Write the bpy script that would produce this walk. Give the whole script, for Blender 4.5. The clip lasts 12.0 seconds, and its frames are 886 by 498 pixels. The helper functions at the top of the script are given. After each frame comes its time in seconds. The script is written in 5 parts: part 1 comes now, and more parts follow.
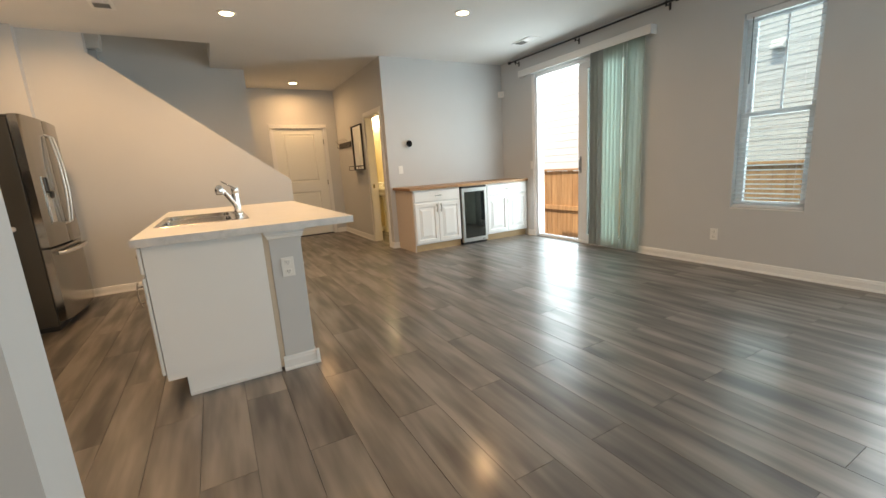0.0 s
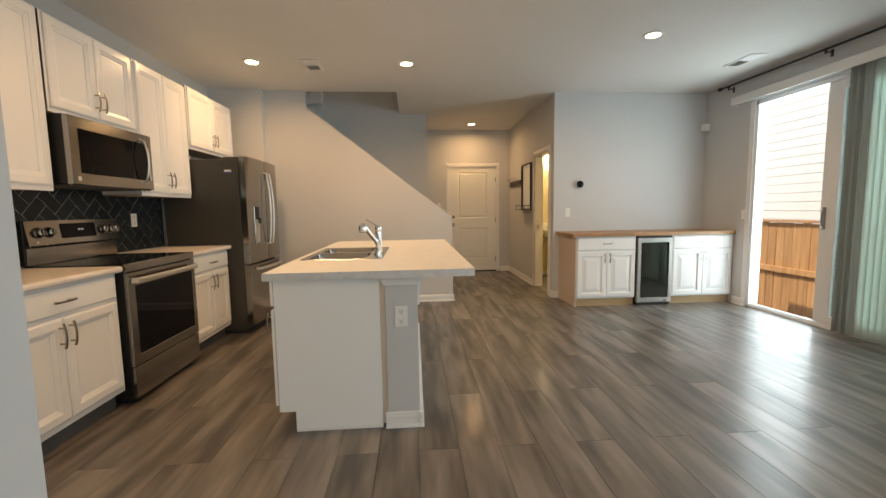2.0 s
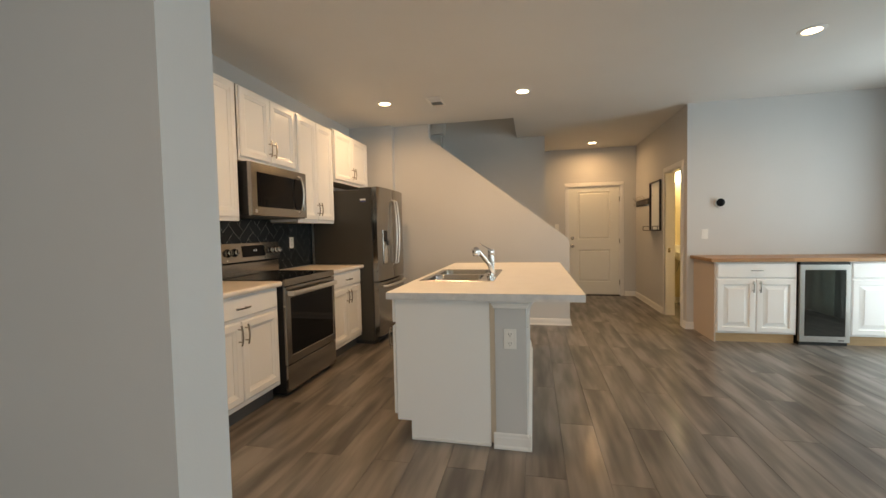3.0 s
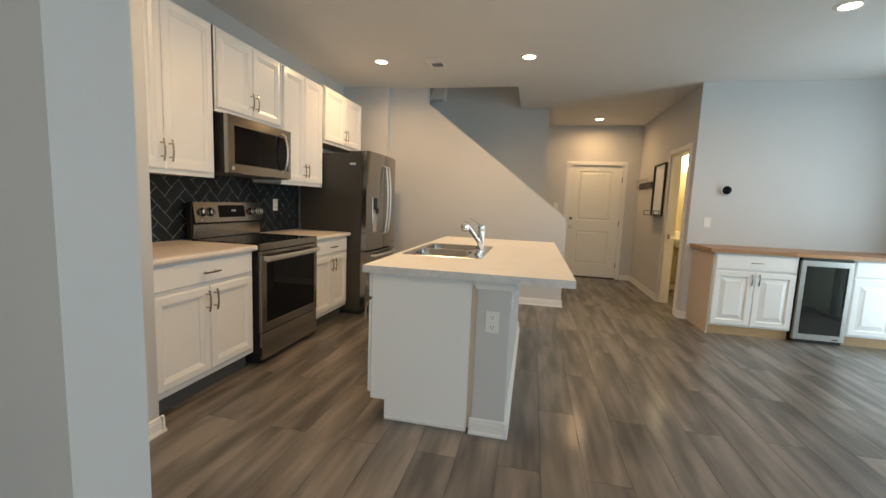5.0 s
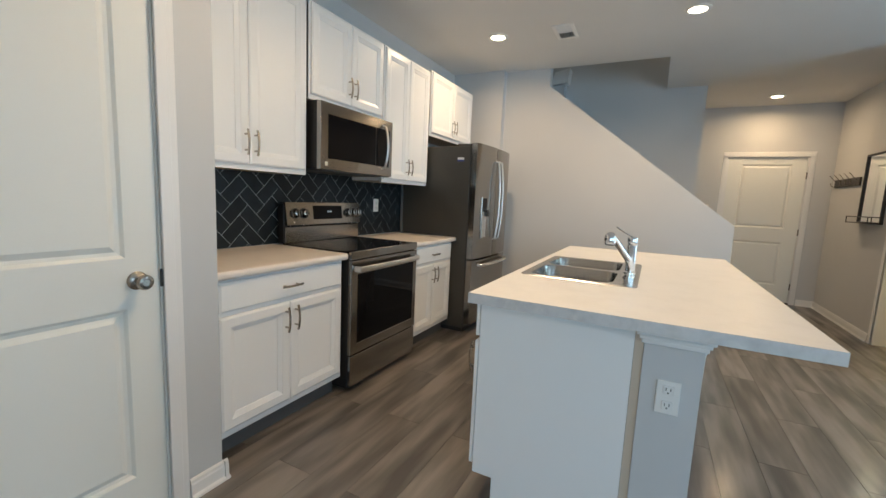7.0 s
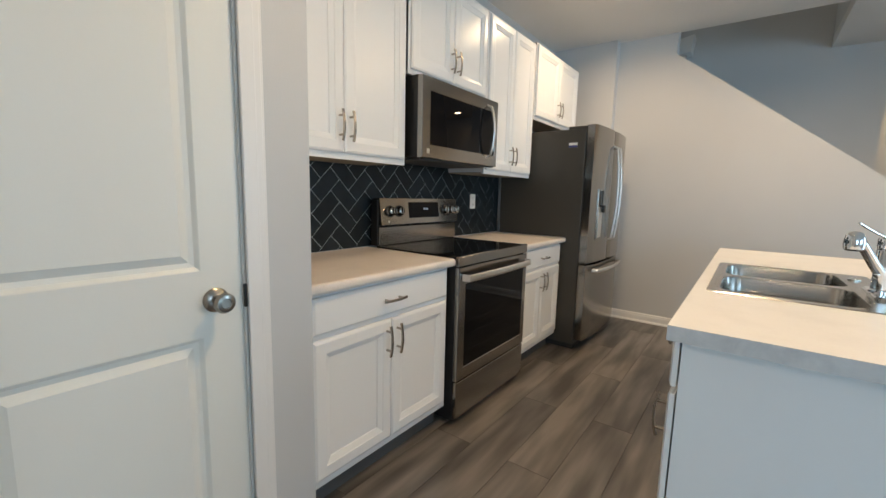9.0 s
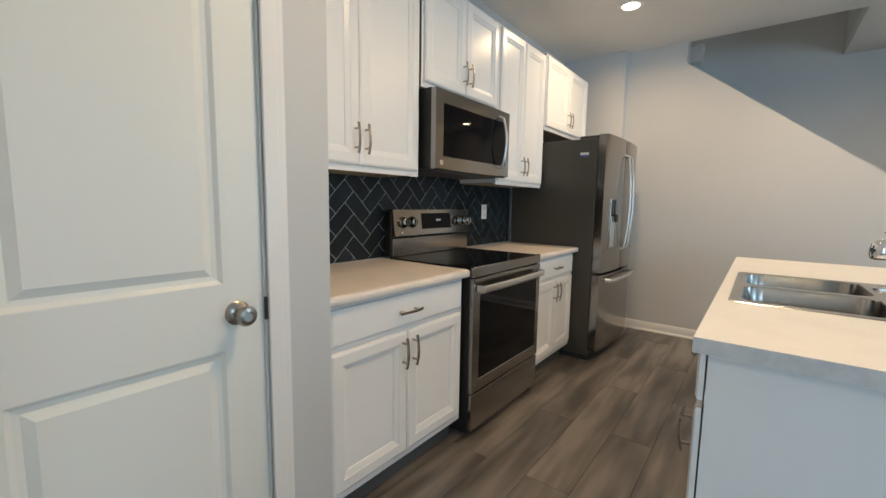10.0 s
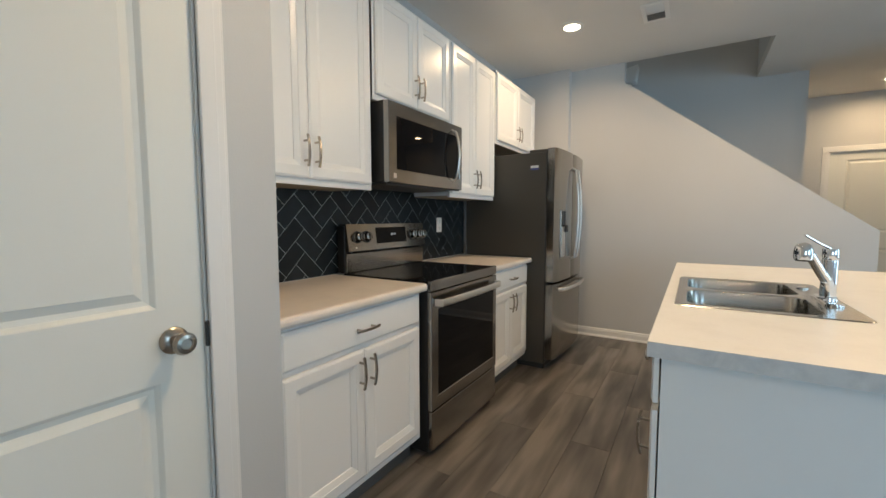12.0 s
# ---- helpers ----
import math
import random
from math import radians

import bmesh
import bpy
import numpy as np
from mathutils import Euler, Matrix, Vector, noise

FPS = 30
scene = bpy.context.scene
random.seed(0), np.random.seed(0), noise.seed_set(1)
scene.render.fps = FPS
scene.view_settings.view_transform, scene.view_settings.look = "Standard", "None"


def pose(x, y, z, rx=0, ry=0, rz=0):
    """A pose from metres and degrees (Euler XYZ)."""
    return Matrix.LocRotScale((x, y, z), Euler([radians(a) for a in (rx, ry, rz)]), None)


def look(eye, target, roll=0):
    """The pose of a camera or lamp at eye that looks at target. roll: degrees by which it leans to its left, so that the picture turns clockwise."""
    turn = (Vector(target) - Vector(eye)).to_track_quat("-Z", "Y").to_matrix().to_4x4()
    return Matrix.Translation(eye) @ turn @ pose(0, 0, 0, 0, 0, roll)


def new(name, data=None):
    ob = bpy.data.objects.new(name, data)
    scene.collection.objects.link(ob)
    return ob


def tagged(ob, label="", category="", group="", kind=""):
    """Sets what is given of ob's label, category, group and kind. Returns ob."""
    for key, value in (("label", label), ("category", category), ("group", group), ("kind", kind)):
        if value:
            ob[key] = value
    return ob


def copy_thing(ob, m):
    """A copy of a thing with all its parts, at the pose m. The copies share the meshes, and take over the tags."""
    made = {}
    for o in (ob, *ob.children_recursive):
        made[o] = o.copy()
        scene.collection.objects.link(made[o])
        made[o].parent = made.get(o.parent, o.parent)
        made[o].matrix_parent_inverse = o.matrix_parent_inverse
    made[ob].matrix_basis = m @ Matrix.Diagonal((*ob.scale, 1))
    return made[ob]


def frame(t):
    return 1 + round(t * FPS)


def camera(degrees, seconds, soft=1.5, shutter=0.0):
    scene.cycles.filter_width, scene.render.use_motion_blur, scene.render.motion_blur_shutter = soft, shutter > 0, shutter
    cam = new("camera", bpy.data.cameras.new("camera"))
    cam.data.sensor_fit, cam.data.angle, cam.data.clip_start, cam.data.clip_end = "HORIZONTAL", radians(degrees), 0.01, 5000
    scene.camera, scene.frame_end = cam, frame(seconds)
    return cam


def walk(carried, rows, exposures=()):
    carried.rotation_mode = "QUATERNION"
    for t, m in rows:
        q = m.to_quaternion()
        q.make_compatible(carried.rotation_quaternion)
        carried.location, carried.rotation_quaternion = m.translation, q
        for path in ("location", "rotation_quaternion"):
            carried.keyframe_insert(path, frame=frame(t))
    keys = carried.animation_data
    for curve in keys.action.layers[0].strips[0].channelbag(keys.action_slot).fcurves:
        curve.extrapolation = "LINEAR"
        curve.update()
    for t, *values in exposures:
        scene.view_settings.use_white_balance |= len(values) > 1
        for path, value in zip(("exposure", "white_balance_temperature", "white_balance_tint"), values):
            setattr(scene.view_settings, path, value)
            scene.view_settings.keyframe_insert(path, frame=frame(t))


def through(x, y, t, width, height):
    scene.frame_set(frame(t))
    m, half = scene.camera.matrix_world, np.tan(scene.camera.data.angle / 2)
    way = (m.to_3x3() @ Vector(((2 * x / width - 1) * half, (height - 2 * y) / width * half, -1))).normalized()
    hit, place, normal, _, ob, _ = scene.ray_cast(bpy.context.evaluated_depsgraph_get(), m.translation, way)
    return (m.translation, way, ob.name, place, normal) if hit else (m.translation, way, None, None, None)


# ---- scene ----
cam = camera(94.9, 12.0)
PATH = [
    (0, (0.165, 0.088, 1.175), (1.106, 1.808, 0.78), -3.6),
    (0.3, (0.192, 0.184, 1.201), (1.109, 1.92, 0.821), -3.3),
    (0.5, (0.211, 0.272, 1.218), (1.093, 2.033, 0.868), -3.1),
    (1, (0.294, 0.407, 1.229), (1.054, 2.232, 0.928), -2.0),
    (1.3, (0.396, 0.407, 1.239), (0.987, 2.3, 0.982), -1.3),
    (1.5, (0.473, 0.41, 1.246), (0.932, 2.341, 1.005), -1.3),
    (2, (0.571, 0.39, 1.238), (0.712, 2.375, 1.044), -0.9),
    (2.2, (0.564, 0.369, 1.223), (0.545, 2.362, 1.055), -1.5),
    (2.5, (0.555, 0.302, 1.244), (0.268, 2.278, 1.127), -2.5),
    (2.7, (0.581, 0.285, 1.259), (0.186, 2.243, 1.177), -2.4),
    (4.3, (0.699, 0.418, 1.288), (0.27, 2.365, 1.133), 1.4),
    (4.5, (0.7, 0.438, 1.283), (0.298, 2.389, 1.108), 1.8),
    (5, (0.668, 0.488, 1.274), (0.247, 2.43, 1.048), 2.3),
    (5.5, (0.616, 0.611, 1.271), (0.117, 2.533, 1.034), 2.5),
    (6, (0.52, 0.758, 1.276), (-0.125, 2.633, 1.016), 2.5),
    (6.5, (0.452, 0.929, 1.279), (-0.345, 2.745, 1.026), 2.6),
    (7, (0.387, 1.111, 1.284), (-0.514, 2.878, 1.033), 2.6),
    (7.2, (0.366, 1.18, 1.265), (-0.565, 2.931, 1.009), 2.7),
    (9, (-0.091, 1.391, 1.24), (-1.279, 2.977, 0.971), 1.4),
    (9.5, (-0.118, 1.366, 1.242), (-1.348, 2.924, 0.997), 1.1),
    (10, (-0.121, 1.372, 1.244), (-1.342, 2.94, 1.023), 0.9),
    (10.5, (-0.126, 1.392, 1.237), (-1.315, 2.989, 1.052), 0.5),
    (11, (-0.14, 1.402, 1.232), (-1.292, 3.029, 1.068), 0.4),
    (11.5, (-0.144, 1.397, 1.232), (-1.26, 3.05, 1.074), 0.1),
    (12, (-0.143, 1.392, 1.24), (-1.187, 3.091, 1.088), -0.1),
]
walk(cam, [(t, look(eye, target, roll)) for t, eye, target, roll in PATH], [(0.0, 1.13, 8000, 10), (2.5, 0.86, 8200, 11), (4.5, 0.91, 7300, 6), (5.5, 0.97, 7000, 6), (7.0, 1.06, 5850, 2), (9.0, 1.10, 5850, 2), (12.0, 0.97, 5900, 1)])

# ---- daylight ----
world = bpy.data.worlds.new("sky")
scene.world = world
world.use_nodes = True
wn = world.node_tree.nodes
sky = wn.new("ShaderNodeTexSky")
sky.sky_type = "NISHITA"
sky.sun_disc = False
sky.sun_elevation = radians(62)
sky.sun_rotation = radians(-80)
wn["Background"].inputs["Strength"].default_value = 0.15
world.node_tree.links.new(sky.outputs["Color"], wn["Background"].inputs["Color"])
sun_data = bpy.data.lights.new("sun", "SUN")
sun_data.energy, sun_data.angle, sun_data.color = 2.5, radians(0.5), (1.0, 0.97, 0.93)
sun = new("sun", sun_data)
sun.matrix_basis = look((-18.5, -3.3, 35.3), (0, 0, 0))

CEIL = 2.755


def ceiling_lamp(x, y, z, watts, warm=(1.0, 0.64, 0.35), size=0.11, name="lamp_light"):
    data = bpy.data.lights.new(name, "AREA")
    data.shape, data.size, data.energy, data.color = "DISK", size, watts, warm
    data.spread = radians(168)
    ob = new(name, data)
    ob.matrix_basis = look((x, y, z), (x, y + 0.0001, z - 1))
    return ob


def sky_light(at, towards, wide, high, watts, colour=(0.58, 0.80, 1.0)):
    """An area lamp for the sky's light in a wall opening, shining into the room."""
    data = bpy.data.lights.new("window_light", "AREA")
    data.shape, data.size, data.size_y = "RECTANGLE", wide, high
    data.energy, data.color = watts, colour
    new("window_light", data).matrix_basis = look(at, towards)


sky_light((4.742, 4.56, 1.24), (0, 4.56, 1.24), 0.84, 2.34, 23)
sky_light((4.745, 3.66, 1.24), (0, 3.66, 1.24), 0.84, 2.30, 9)
sky_light((4.750, 1.9275, 1.48), (0, 1.9275, 1.48), 0.56, 1.70, 8)
# Unseen second east window, added to brighten the east-facing cabinets and partition end.
sky_light((4.742, 0.45, 1.48), (0, 0.45, 1.48), 1.18, 1.72, 18)
# Unseen south window, added for cool light on the south-facing sides.
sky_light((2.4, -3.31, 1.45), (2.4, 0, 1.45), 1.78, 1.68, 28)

# The last three are unseen, added to brighten the kitchen and the near end.
LAMPS = [(-1.025, 4.795), (0.533, 4.805), (2.735, 4.03), (1.645, 7.825), (-0.25, 2.55), (0.533, -0.9), (2.735, -0.9)]
WATTS = (6.5, 9.0, 7.0, 5.6, 10.0, 7.5, 4.0)
for (lx, ly), watts in zip(LAMPS, WATTS):
    ceiling_lamp(lx, ly, CEIL - 0.012, watts)

# Unseen upstairs lamp, added to brighten the stairwell and the landing ledge.
ceiling_lamp(-0.70, 6.40, 5.385, 2.2, (1.0, 0.86, 0.70))

# ---- materials ----


class Nodes:
    """A small wrapper to write node materials in few lines."""

    def __init__(self, name):
        self.mat = bpy.data.materials.new(name)
        self.mat.use_nodes = True
        self.tree = self.mat.node_tree
        self.shader = self.tree.nodes["Principled BSDF"]

    def node(self, kind, **inputs):
        n = self.tree.nodes.new("ShaderNode" + kind)
        for key, value in inputs.items():
            self.set(n, key.replace("_", " "), value)
        return n

    def set(self, n, key, value):
        socket = n.inputs[key]
        if isinstance(value, bpy.types.NodeSocket):
            self.tree.links.new(value, socket)
        else:
            socket.default_value = value

    def out(self, **inputs):
        for key, value in inputs.items():
            self.set(self.shader, key.replace("_", " "), value)
        return self.mat

    def coords(self, scale=(1, 1, 1), random_shift=0.0):
        tex = self.node("TexCoord")
        vec = tex.outputs["Object"]
        if random_shift:
            info = self.node("ObjectInfo")
            add = self.tree.nodes.new("ShaderNodeVectorMath")
            add.operation = "MULTIPLY_ADD"
            self.tree.links.new(info.outputs["Random"], add.inputs[0])
            add.inputs[1].default_value = (random_shift * 1.7, random_shift, random_shift * 0.6)
            self.tree.links.new(vec, add.inputs[2])
            vec = add.outputs[0]
        m = self.node("Mapping", Vector=vec)
        m.inputs["Scale"].default_value = scale
        return m.outputs[0]

    def noise(self, vec, scale, detail=3.0, rough=0.5):
        return self.node("TexNoise", Vector=vec, Scale=scale, Detail=detail, Roughness=rough).outputs["Fac"]

    def ramp(self, fac, stops):
        n = self.tree.nodes.new("ShaderNodeValToRGB")
        self.tree.links.new(fac, n.inputs["Fac"])
        els = n.color_ramp.elements
        while len(els) < len(stops):
            els.new(0.5)
        for el, (pos, col) in zip(els, stops):
            el.position, el.color = pos, (*col, 1)
        return n.outputs["Color"]

    def mix(self, fac, a, b, kind="MIX"):
        n = self.tree.nodes.new("ShaderNodeMix")
        n.data_type, n.blend_type = "RGBA", kind
        for socket, value in zip((n.inputs[0], n.inputs[6], n.inputs[7]), (fac, a, b)):
            if isinstance(value, bpy.types.NodeSocket):
                self.tree.links.new(value, socket)
            else:
                socket.default_value = value if not isinstance(value, tuple) or len(value) == 4 else (*value, 1)
        return n.outputs[2]

    def span(self, fac, lo, hi, a=0.0, b=1.0):
        n = self.node("MapRange", Value=fac)
        for key, v in (("From Min", a), ("From Max", b), ("To Min", lo), ("To Max", hi)):
            n.inputs[key].default_value = v
        return n.outputs[0]

    def bump(self, height, strength=0.1, distance=0.002):
        return self.node("Bump", Height=height, Strength=strength, Distance=distance).outputs["Normal"]


def paint(name, colour, rough=0.55, texture=0.12, fine=260, vary=0.04):
    n = Nodes(name)
    vec = n.coords()
    big = n.noise(vec, 1.3, 4)
    col = n.mix(1.0, (*colour, 1), n.ramp(n.span(big, 0.0, 1.0, 0.3, 0.7), [(0, (1 - vary,) * 3), (1, (1.0,) * 3)]), "MULTIPLY")
    peel = n.noise(vec, fine, 2)
    return n.out(Base_Color=col, Roughness=n.span(n.noise(vec, 9), rough - vary, rough + vary), Normal=n.bump(peel, texture, 0.0015))


def metal(name, colour, rough, brushed=(1, 1, 1), strength=0.06):
    n = Nodes(name)
    vec = n.coords(brushed)
    grain = n.noise(vec, 60, 4, 0.6)
    smear = n.noise(n.coords(), 3.0, 3)
    return n.out(Base_Color=(*colour, 1), Metallic=1.0, Roughness=n.span(n.mix(0.2, grain, smear), rough * 0.85, rough * 1.15, 0.3, 0.7), Normal=n.bump(grain, strength, 0.0006))


WALL = paint("grey_wall_paint", (0.59, 0.594, 0.593), 0.6, 0.16, 170)
CEILING = paint("white_ceiling_paint", (0.74, 0.73, 0.71), 0.8, 0.25, 90)
TRIM = paint("white_trim_paint", (0.80, 0.79, 0.77), 0.35, 0.03, 60, 0.008)
DOORPAINT = paint("white_door_paint", (0.795, 0.79, 0.735), 0.4, 0.05, 130, 0.008)
CABINET = paint("white_cabinet_paint", (0.85, 0.85, 0.84), 0.28, 0.03, 50, 0.008)
BARE = paint("primed_board", (0.62, 0.52, 0.44), 0.6, 0.08, 80, 0.08)
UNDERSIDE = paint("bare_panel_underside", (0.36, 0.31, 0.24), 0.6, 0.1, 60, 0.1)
PLASTIC = paint("white_plastic", (0.82, 0.81, 0.78), 0.3, 0.0, 40, 0.01)
SLOT = paint("dark_slot", (0.02, 0.02, 0.02), 0.6, 0.0)
BLACKMETAL = paint("black_powder_coat", (0.018, 0.016, 0.015), 0.45, 0.05, 300)
BLACKPLASTIC = paint("black_plastic", (0.012, 0.012, 0.012), 0.5, 0.02, 200)
CORD = paint("grey_cord_jacket", (0.30, 0.31, 0.32), 0.45, 0.0)
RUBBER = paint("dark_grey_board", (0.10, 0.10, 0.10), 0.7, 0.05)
BATHWALL = paint("cream_bath_paint", (0.70, 0.62, 0.42), 0.6, 0.12, 170)
CERAMIC = paint("white_ceramic", (0.83, 0.82, 0.79), 0.08, 0.0, 40, 0.01)
VINYL = paint("white_vinyl", (0.80, 0.81, 0.82), 0.35, 0.0, 40, 0.02)
DARKSTEEL = metal("dark_stainless_steel", (0.31, 0.295, 0.275), 0.16, (1, 1, 30))
DARKSIDE = paint("dark_grey_enamel", (0.054, 0.049, 0.040), 0.45, 0.08, 300, 0.05)
STEEL = metal("brushed_steel", (0.70, 0.69, 0.67), 0.33, (30, 1, 1))
SINKSTEEL = metal("satin_sink_steel", (0.42, 0.40, 0.37), 0.22, (1, 25, 1), 0.0)
CHROME = metal("chrome", (0.80, 0.80, 0.80), 0.07, (1, 1, 1), 0.0)
NICKEL = metal("satin_nickel", (0.40, 0.37, 0.33), 0.25, (1, 1, 1), 0.02)


def black_glass():
    n = Nodes("black_glass")
    smear = n.noise(n.coords(), 6, 3)
    return n.out(Base_Color=(0.006, 0.006, 0.007, 1), Roughness=n.span(smear, 0.012, 0.03), Specular_IOR_Level=0.09)


BLACKGLASS = black_glass()
COOLERGLASS = Nodes("smoked_mirror_glass").out(Base_Color=(0.012, 0.014, 0.014, 1), Roughness=0.03, Specular_IOR_Level=0.9, IOR=1.7)


def plank_floor():
    n = Nodes("grey_brown_plank")
    band = n.noise(n.coords((13, 1.7, 1), 40.0), 1.0, 2.5, 0.45)
    cloud = n.noise(n.coords((6.5, 1.3, 1), 25.0), 1.0, 2.0, 0.5)
    fine = n.noise(n.coords((95, 2.2, 1), 40.0), 1.0, 4, 0.6)
    tone = n.node("ObjectInfo").outputs["Random"]
    grain = n.mix(0.45, n.span(band, 0.0, 1.0, 0.30, 0.70), n.span(cloud, 0.0, 1.0, 0.30, 0.70))
    b = n.ramp(grain, [(0.18, (0.060, 0.054, 0.049)), (0.45, (0.115, 0.103, 0.092)), (0.78, (0.205, 0.184, 0.163))])
    b = n.mix(1.0, b, n.ramp(fine, [(0.30, (0.95, 0.95, 0.95)), (0.70, (1.04, 1.04, 1.04))]), "MULTIPLY")
    shade = n.ramp(tone, [(0.0, (0.93, 0.93, 0.94)), (0.5, (1.0, 1.0, 1.0)), (1.0, (1.07, 1.06, 1.05))])
    col = n.mix(1.0, b, shade, "MULTIPLY")
    rough = n.span(grain, 0.50, 0.38, 0.1, 0.9)
    return n.out(Base_Color=col, Roughness=rough, Specular_IOR_Level=0.7, Coat_Weight=0.36, Coat_Roughness=0.18, Normal=n.bump(fine, 0.05, 0.0006))


PLANK = plank_floor()


def laminate(name, colour, vein, rough):
    n = Nodes(name)
    vec = n.coords()
    warp = n.noise(vec, 7, 6, 0.65)
    speck = n.noise(vec, 120, 3)
    a = n.ramp(warp, [(0.3, vein), (0.52, colour), (1.0, tuple(min(0.9, c * 1.04) for c in colour))])
    col = n.mix(n.span(speck, 0.0, 0.25, 0.45, 0.75), a, (*tuple(c * 0.88 for c in colour), 1))
    return n.out(Base_Color=col, Roughness=rough, Normal=n.bump(speck, 0.02, 0.0004))


COUNTER = laminate("pale_stone_laminate", (0.74, 0.68, 0.62), (0.66, 0.61, 0.56), 0.32)
MARBLE = laminate("white_marbled_laminate", (0.82, 0.81, 0.79), (0.77, 0.76, 0.74), 0.34)


def marbled_edge():
    n = Nodes("grey_marbled_edge")
    vec = n.coords()
    drift = n.noise(vec, 16, 5, 0.6)
    vein = n.node("TexNoise", Vector=vec, Scale=9.0, Detail=4.0, Roughness=0.6, Distortion=1.6).outputs["Fac"]
    col = n.ramp(n.mix(0.5, drift, vein), [(0.36, (0.52, 0.525, 0.53)), (0.50, (0.61, 0.61, 0.605)), (0.62, (0.68, 0.675, 0.665))])
    return n.out(Base_Color=col, Roughness=0.4)


EDGEBAND = marbled_edge()


def wood(name, dark, light, scale, rough=0.45, shift=30.0):
    n = Nodes(name)
    vec = n.coords(scale, shift)
    ring = n.noise(vec, 1.0, 5, 0.6)
    fine = n.noise(n.coords(tuple(s * 6 for s in scale), shift), 1.0, 3)
    col = n.ramp(n.mix(0.3, ring, fine), [(0.3, dark), (0.7, light)])
    tone = n.ramp(n.node("ObjectInfo").outputs["Random"], [(0.0, (0.82, 0.80, 0.78)), (1.0, (1.12, 1.1, 1.08))])
    return n.out(Base_Color=n.mix(1.0, col, tone, "MULTIPLY"), Roughness=rough, Normal=n.bump(fine, 0.08, 0.001))


BUTCHER = wood("butcher_block", (0.30, 0.15, 0.07), (0.50, 0.29, 0.14), (1.2, 14, 8), 0.38)
PLY = wood("raw_plywood", (0.42, 0.27, 0.14), (0.56, 0.38, 0.21), (2, 2, 20), 0.6)
CEDAR = wood("cedar_fence", (0.34, 0.165, 0.070), (0.60, 0.35, 0.165), (2, 16, 1.1), 0.75)
TAN = wood("tan_filler", (0.62, 0.53, 0.42), (0.68, 0.59, 0.48), (3, 3, 1), 0.6)
SIDING = paint("pale_siding", (0.72, 0.73, 0.72), 0.6, 0.12, 60, 0.05)
CORNERTRIM = paint("white_corner_board", (0.8, 0.8, 0.78), 0.6, 0.05)
GROUND = paint("pale_concrete", (0.58, 0.57, 0.55), 0.9, 0.6, 30, 0.3)


def tile():
    n = Nodes("dark_slate_tile")
    vec = n.coords((1, 1, 1), 12.0)
    a = n.noise(vec, 14, 4)
    col = n.ramp(a, [(0.25, (0.006, 0.009, 0.011)), (0.75, (0.015, 0.020, 0.024))])
    tone = n.ramp(n.node("ObjectInfo").outputs["Random"], [(0.0, (0.75, 0.75, 0.75)), (1.0, (1.45, 1.45, 1.45))])
    return n.out(Base_Color=n.mix(1.0, col, tone, "MULTIPLY"), Roughness=n.span(a, 0.26, 0.40), Specular_IOR_Level=0.28, Normal=n.bump(n.noise(vec, 30, 3), 0.05, 0.001))


TILE = tile()
GROUT = paint("pale_grout", (0.72, 0.73, 0.72), 0.85, 0.2, 300)


def thin_glass(name, tint, gloss):
    """Window glass as a thin pane: mostly clear, glossy towards grazing angles."""
    n = Nodes(name)
    clear = n.node("BsdfTransparent", Color=(*tint, 1))
    shine = n.node("BsdfGlossy", Roughness=0.01)
    fres = n.node("Fresnel", IOR=1.5)
    mixer = n.node("MixShader")
    n.tree.links.new(n.span(fres.outputs[0], 0.0, gloss), mixer.inputs[0])
    n.tree.links.new(clear.outputs[0], mixer.inputs[1])
    n.tree.links.new(shine.outputs[0], mixer.inputs[2])
    n.tree.links.new(mixer.outputs[0], n.tree.nodes["Material Output"].inputs["Surface"])
    return n.mat


PANE = thin_glass("window_pane", (0.91, 0.97, 0.955), 1.0)
# This pane's tint is added to dim the bright outside behind window_1.
DIMPANE = thin_glass("tinted_window_pane", (0.78, 0.84, 0.84), 1.0)


def vane(name, dark, light, through, clear):
    """Thin translucent blind fabric."""
    n = Nodes(name)
    weave = n.noise(n.coords((40, 40, 1)), 8, 2)
    col = n.ramp(weave, [(0.3, dark), (0.7, light)])
    a = n.node("BsdfDiffuse", Color=col)
    b = n.node("BsdfTranslucent", Color=col)
    c = n.node("BsdfTransparent", Color=(0.88, 0.95, 0.93, 1))
    m1, m2 = n.node("MixShader", Fac=through), n.node("MixShader", Fac=clear)
    n.tree.links.new(a.outputs[0], m1.inputs[1])
    n.tree.links.new(b.outputs[0], m1.inputs[2])
    n.tree.links.new(m1.outputs[0], m2.inputs[1])
    n.tree.links.new(c.outputs[0], m2.inputs[2])
    n.tree.links.new(m2.outputs[0], n.tree.nodes["Material Output"].inputs["Surface"])
    return n.mat


VANE = vane("sheer_vane_fabric", (0.69, 0.73, 0.70), (0.75, 0.79, 0.76), 0.66, 0.34)
SLAT = vane("white_slat_vinyl", (0.80, 0.84, 0.86), (0.84, 0.87, 0.89), 0.6, 0.06)
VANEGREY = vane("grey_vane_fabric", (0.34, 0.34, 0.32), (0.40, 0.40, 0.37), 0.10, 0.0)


def emitter(name, colour, strength):
    n = Nodes(name)
    return n.out(Base_Color=(0.8, 0.8, 0.8, 1), Emission_Color=(*colour, 1), Emission_Strength=strength)


BULB = emitter("lit_diffuser", (1.0, 0.80, 0.52), 9.0)
BATHBULB = emitter("lit_frosted_shade", (1.0, 0.86, 0.62), 7.0)
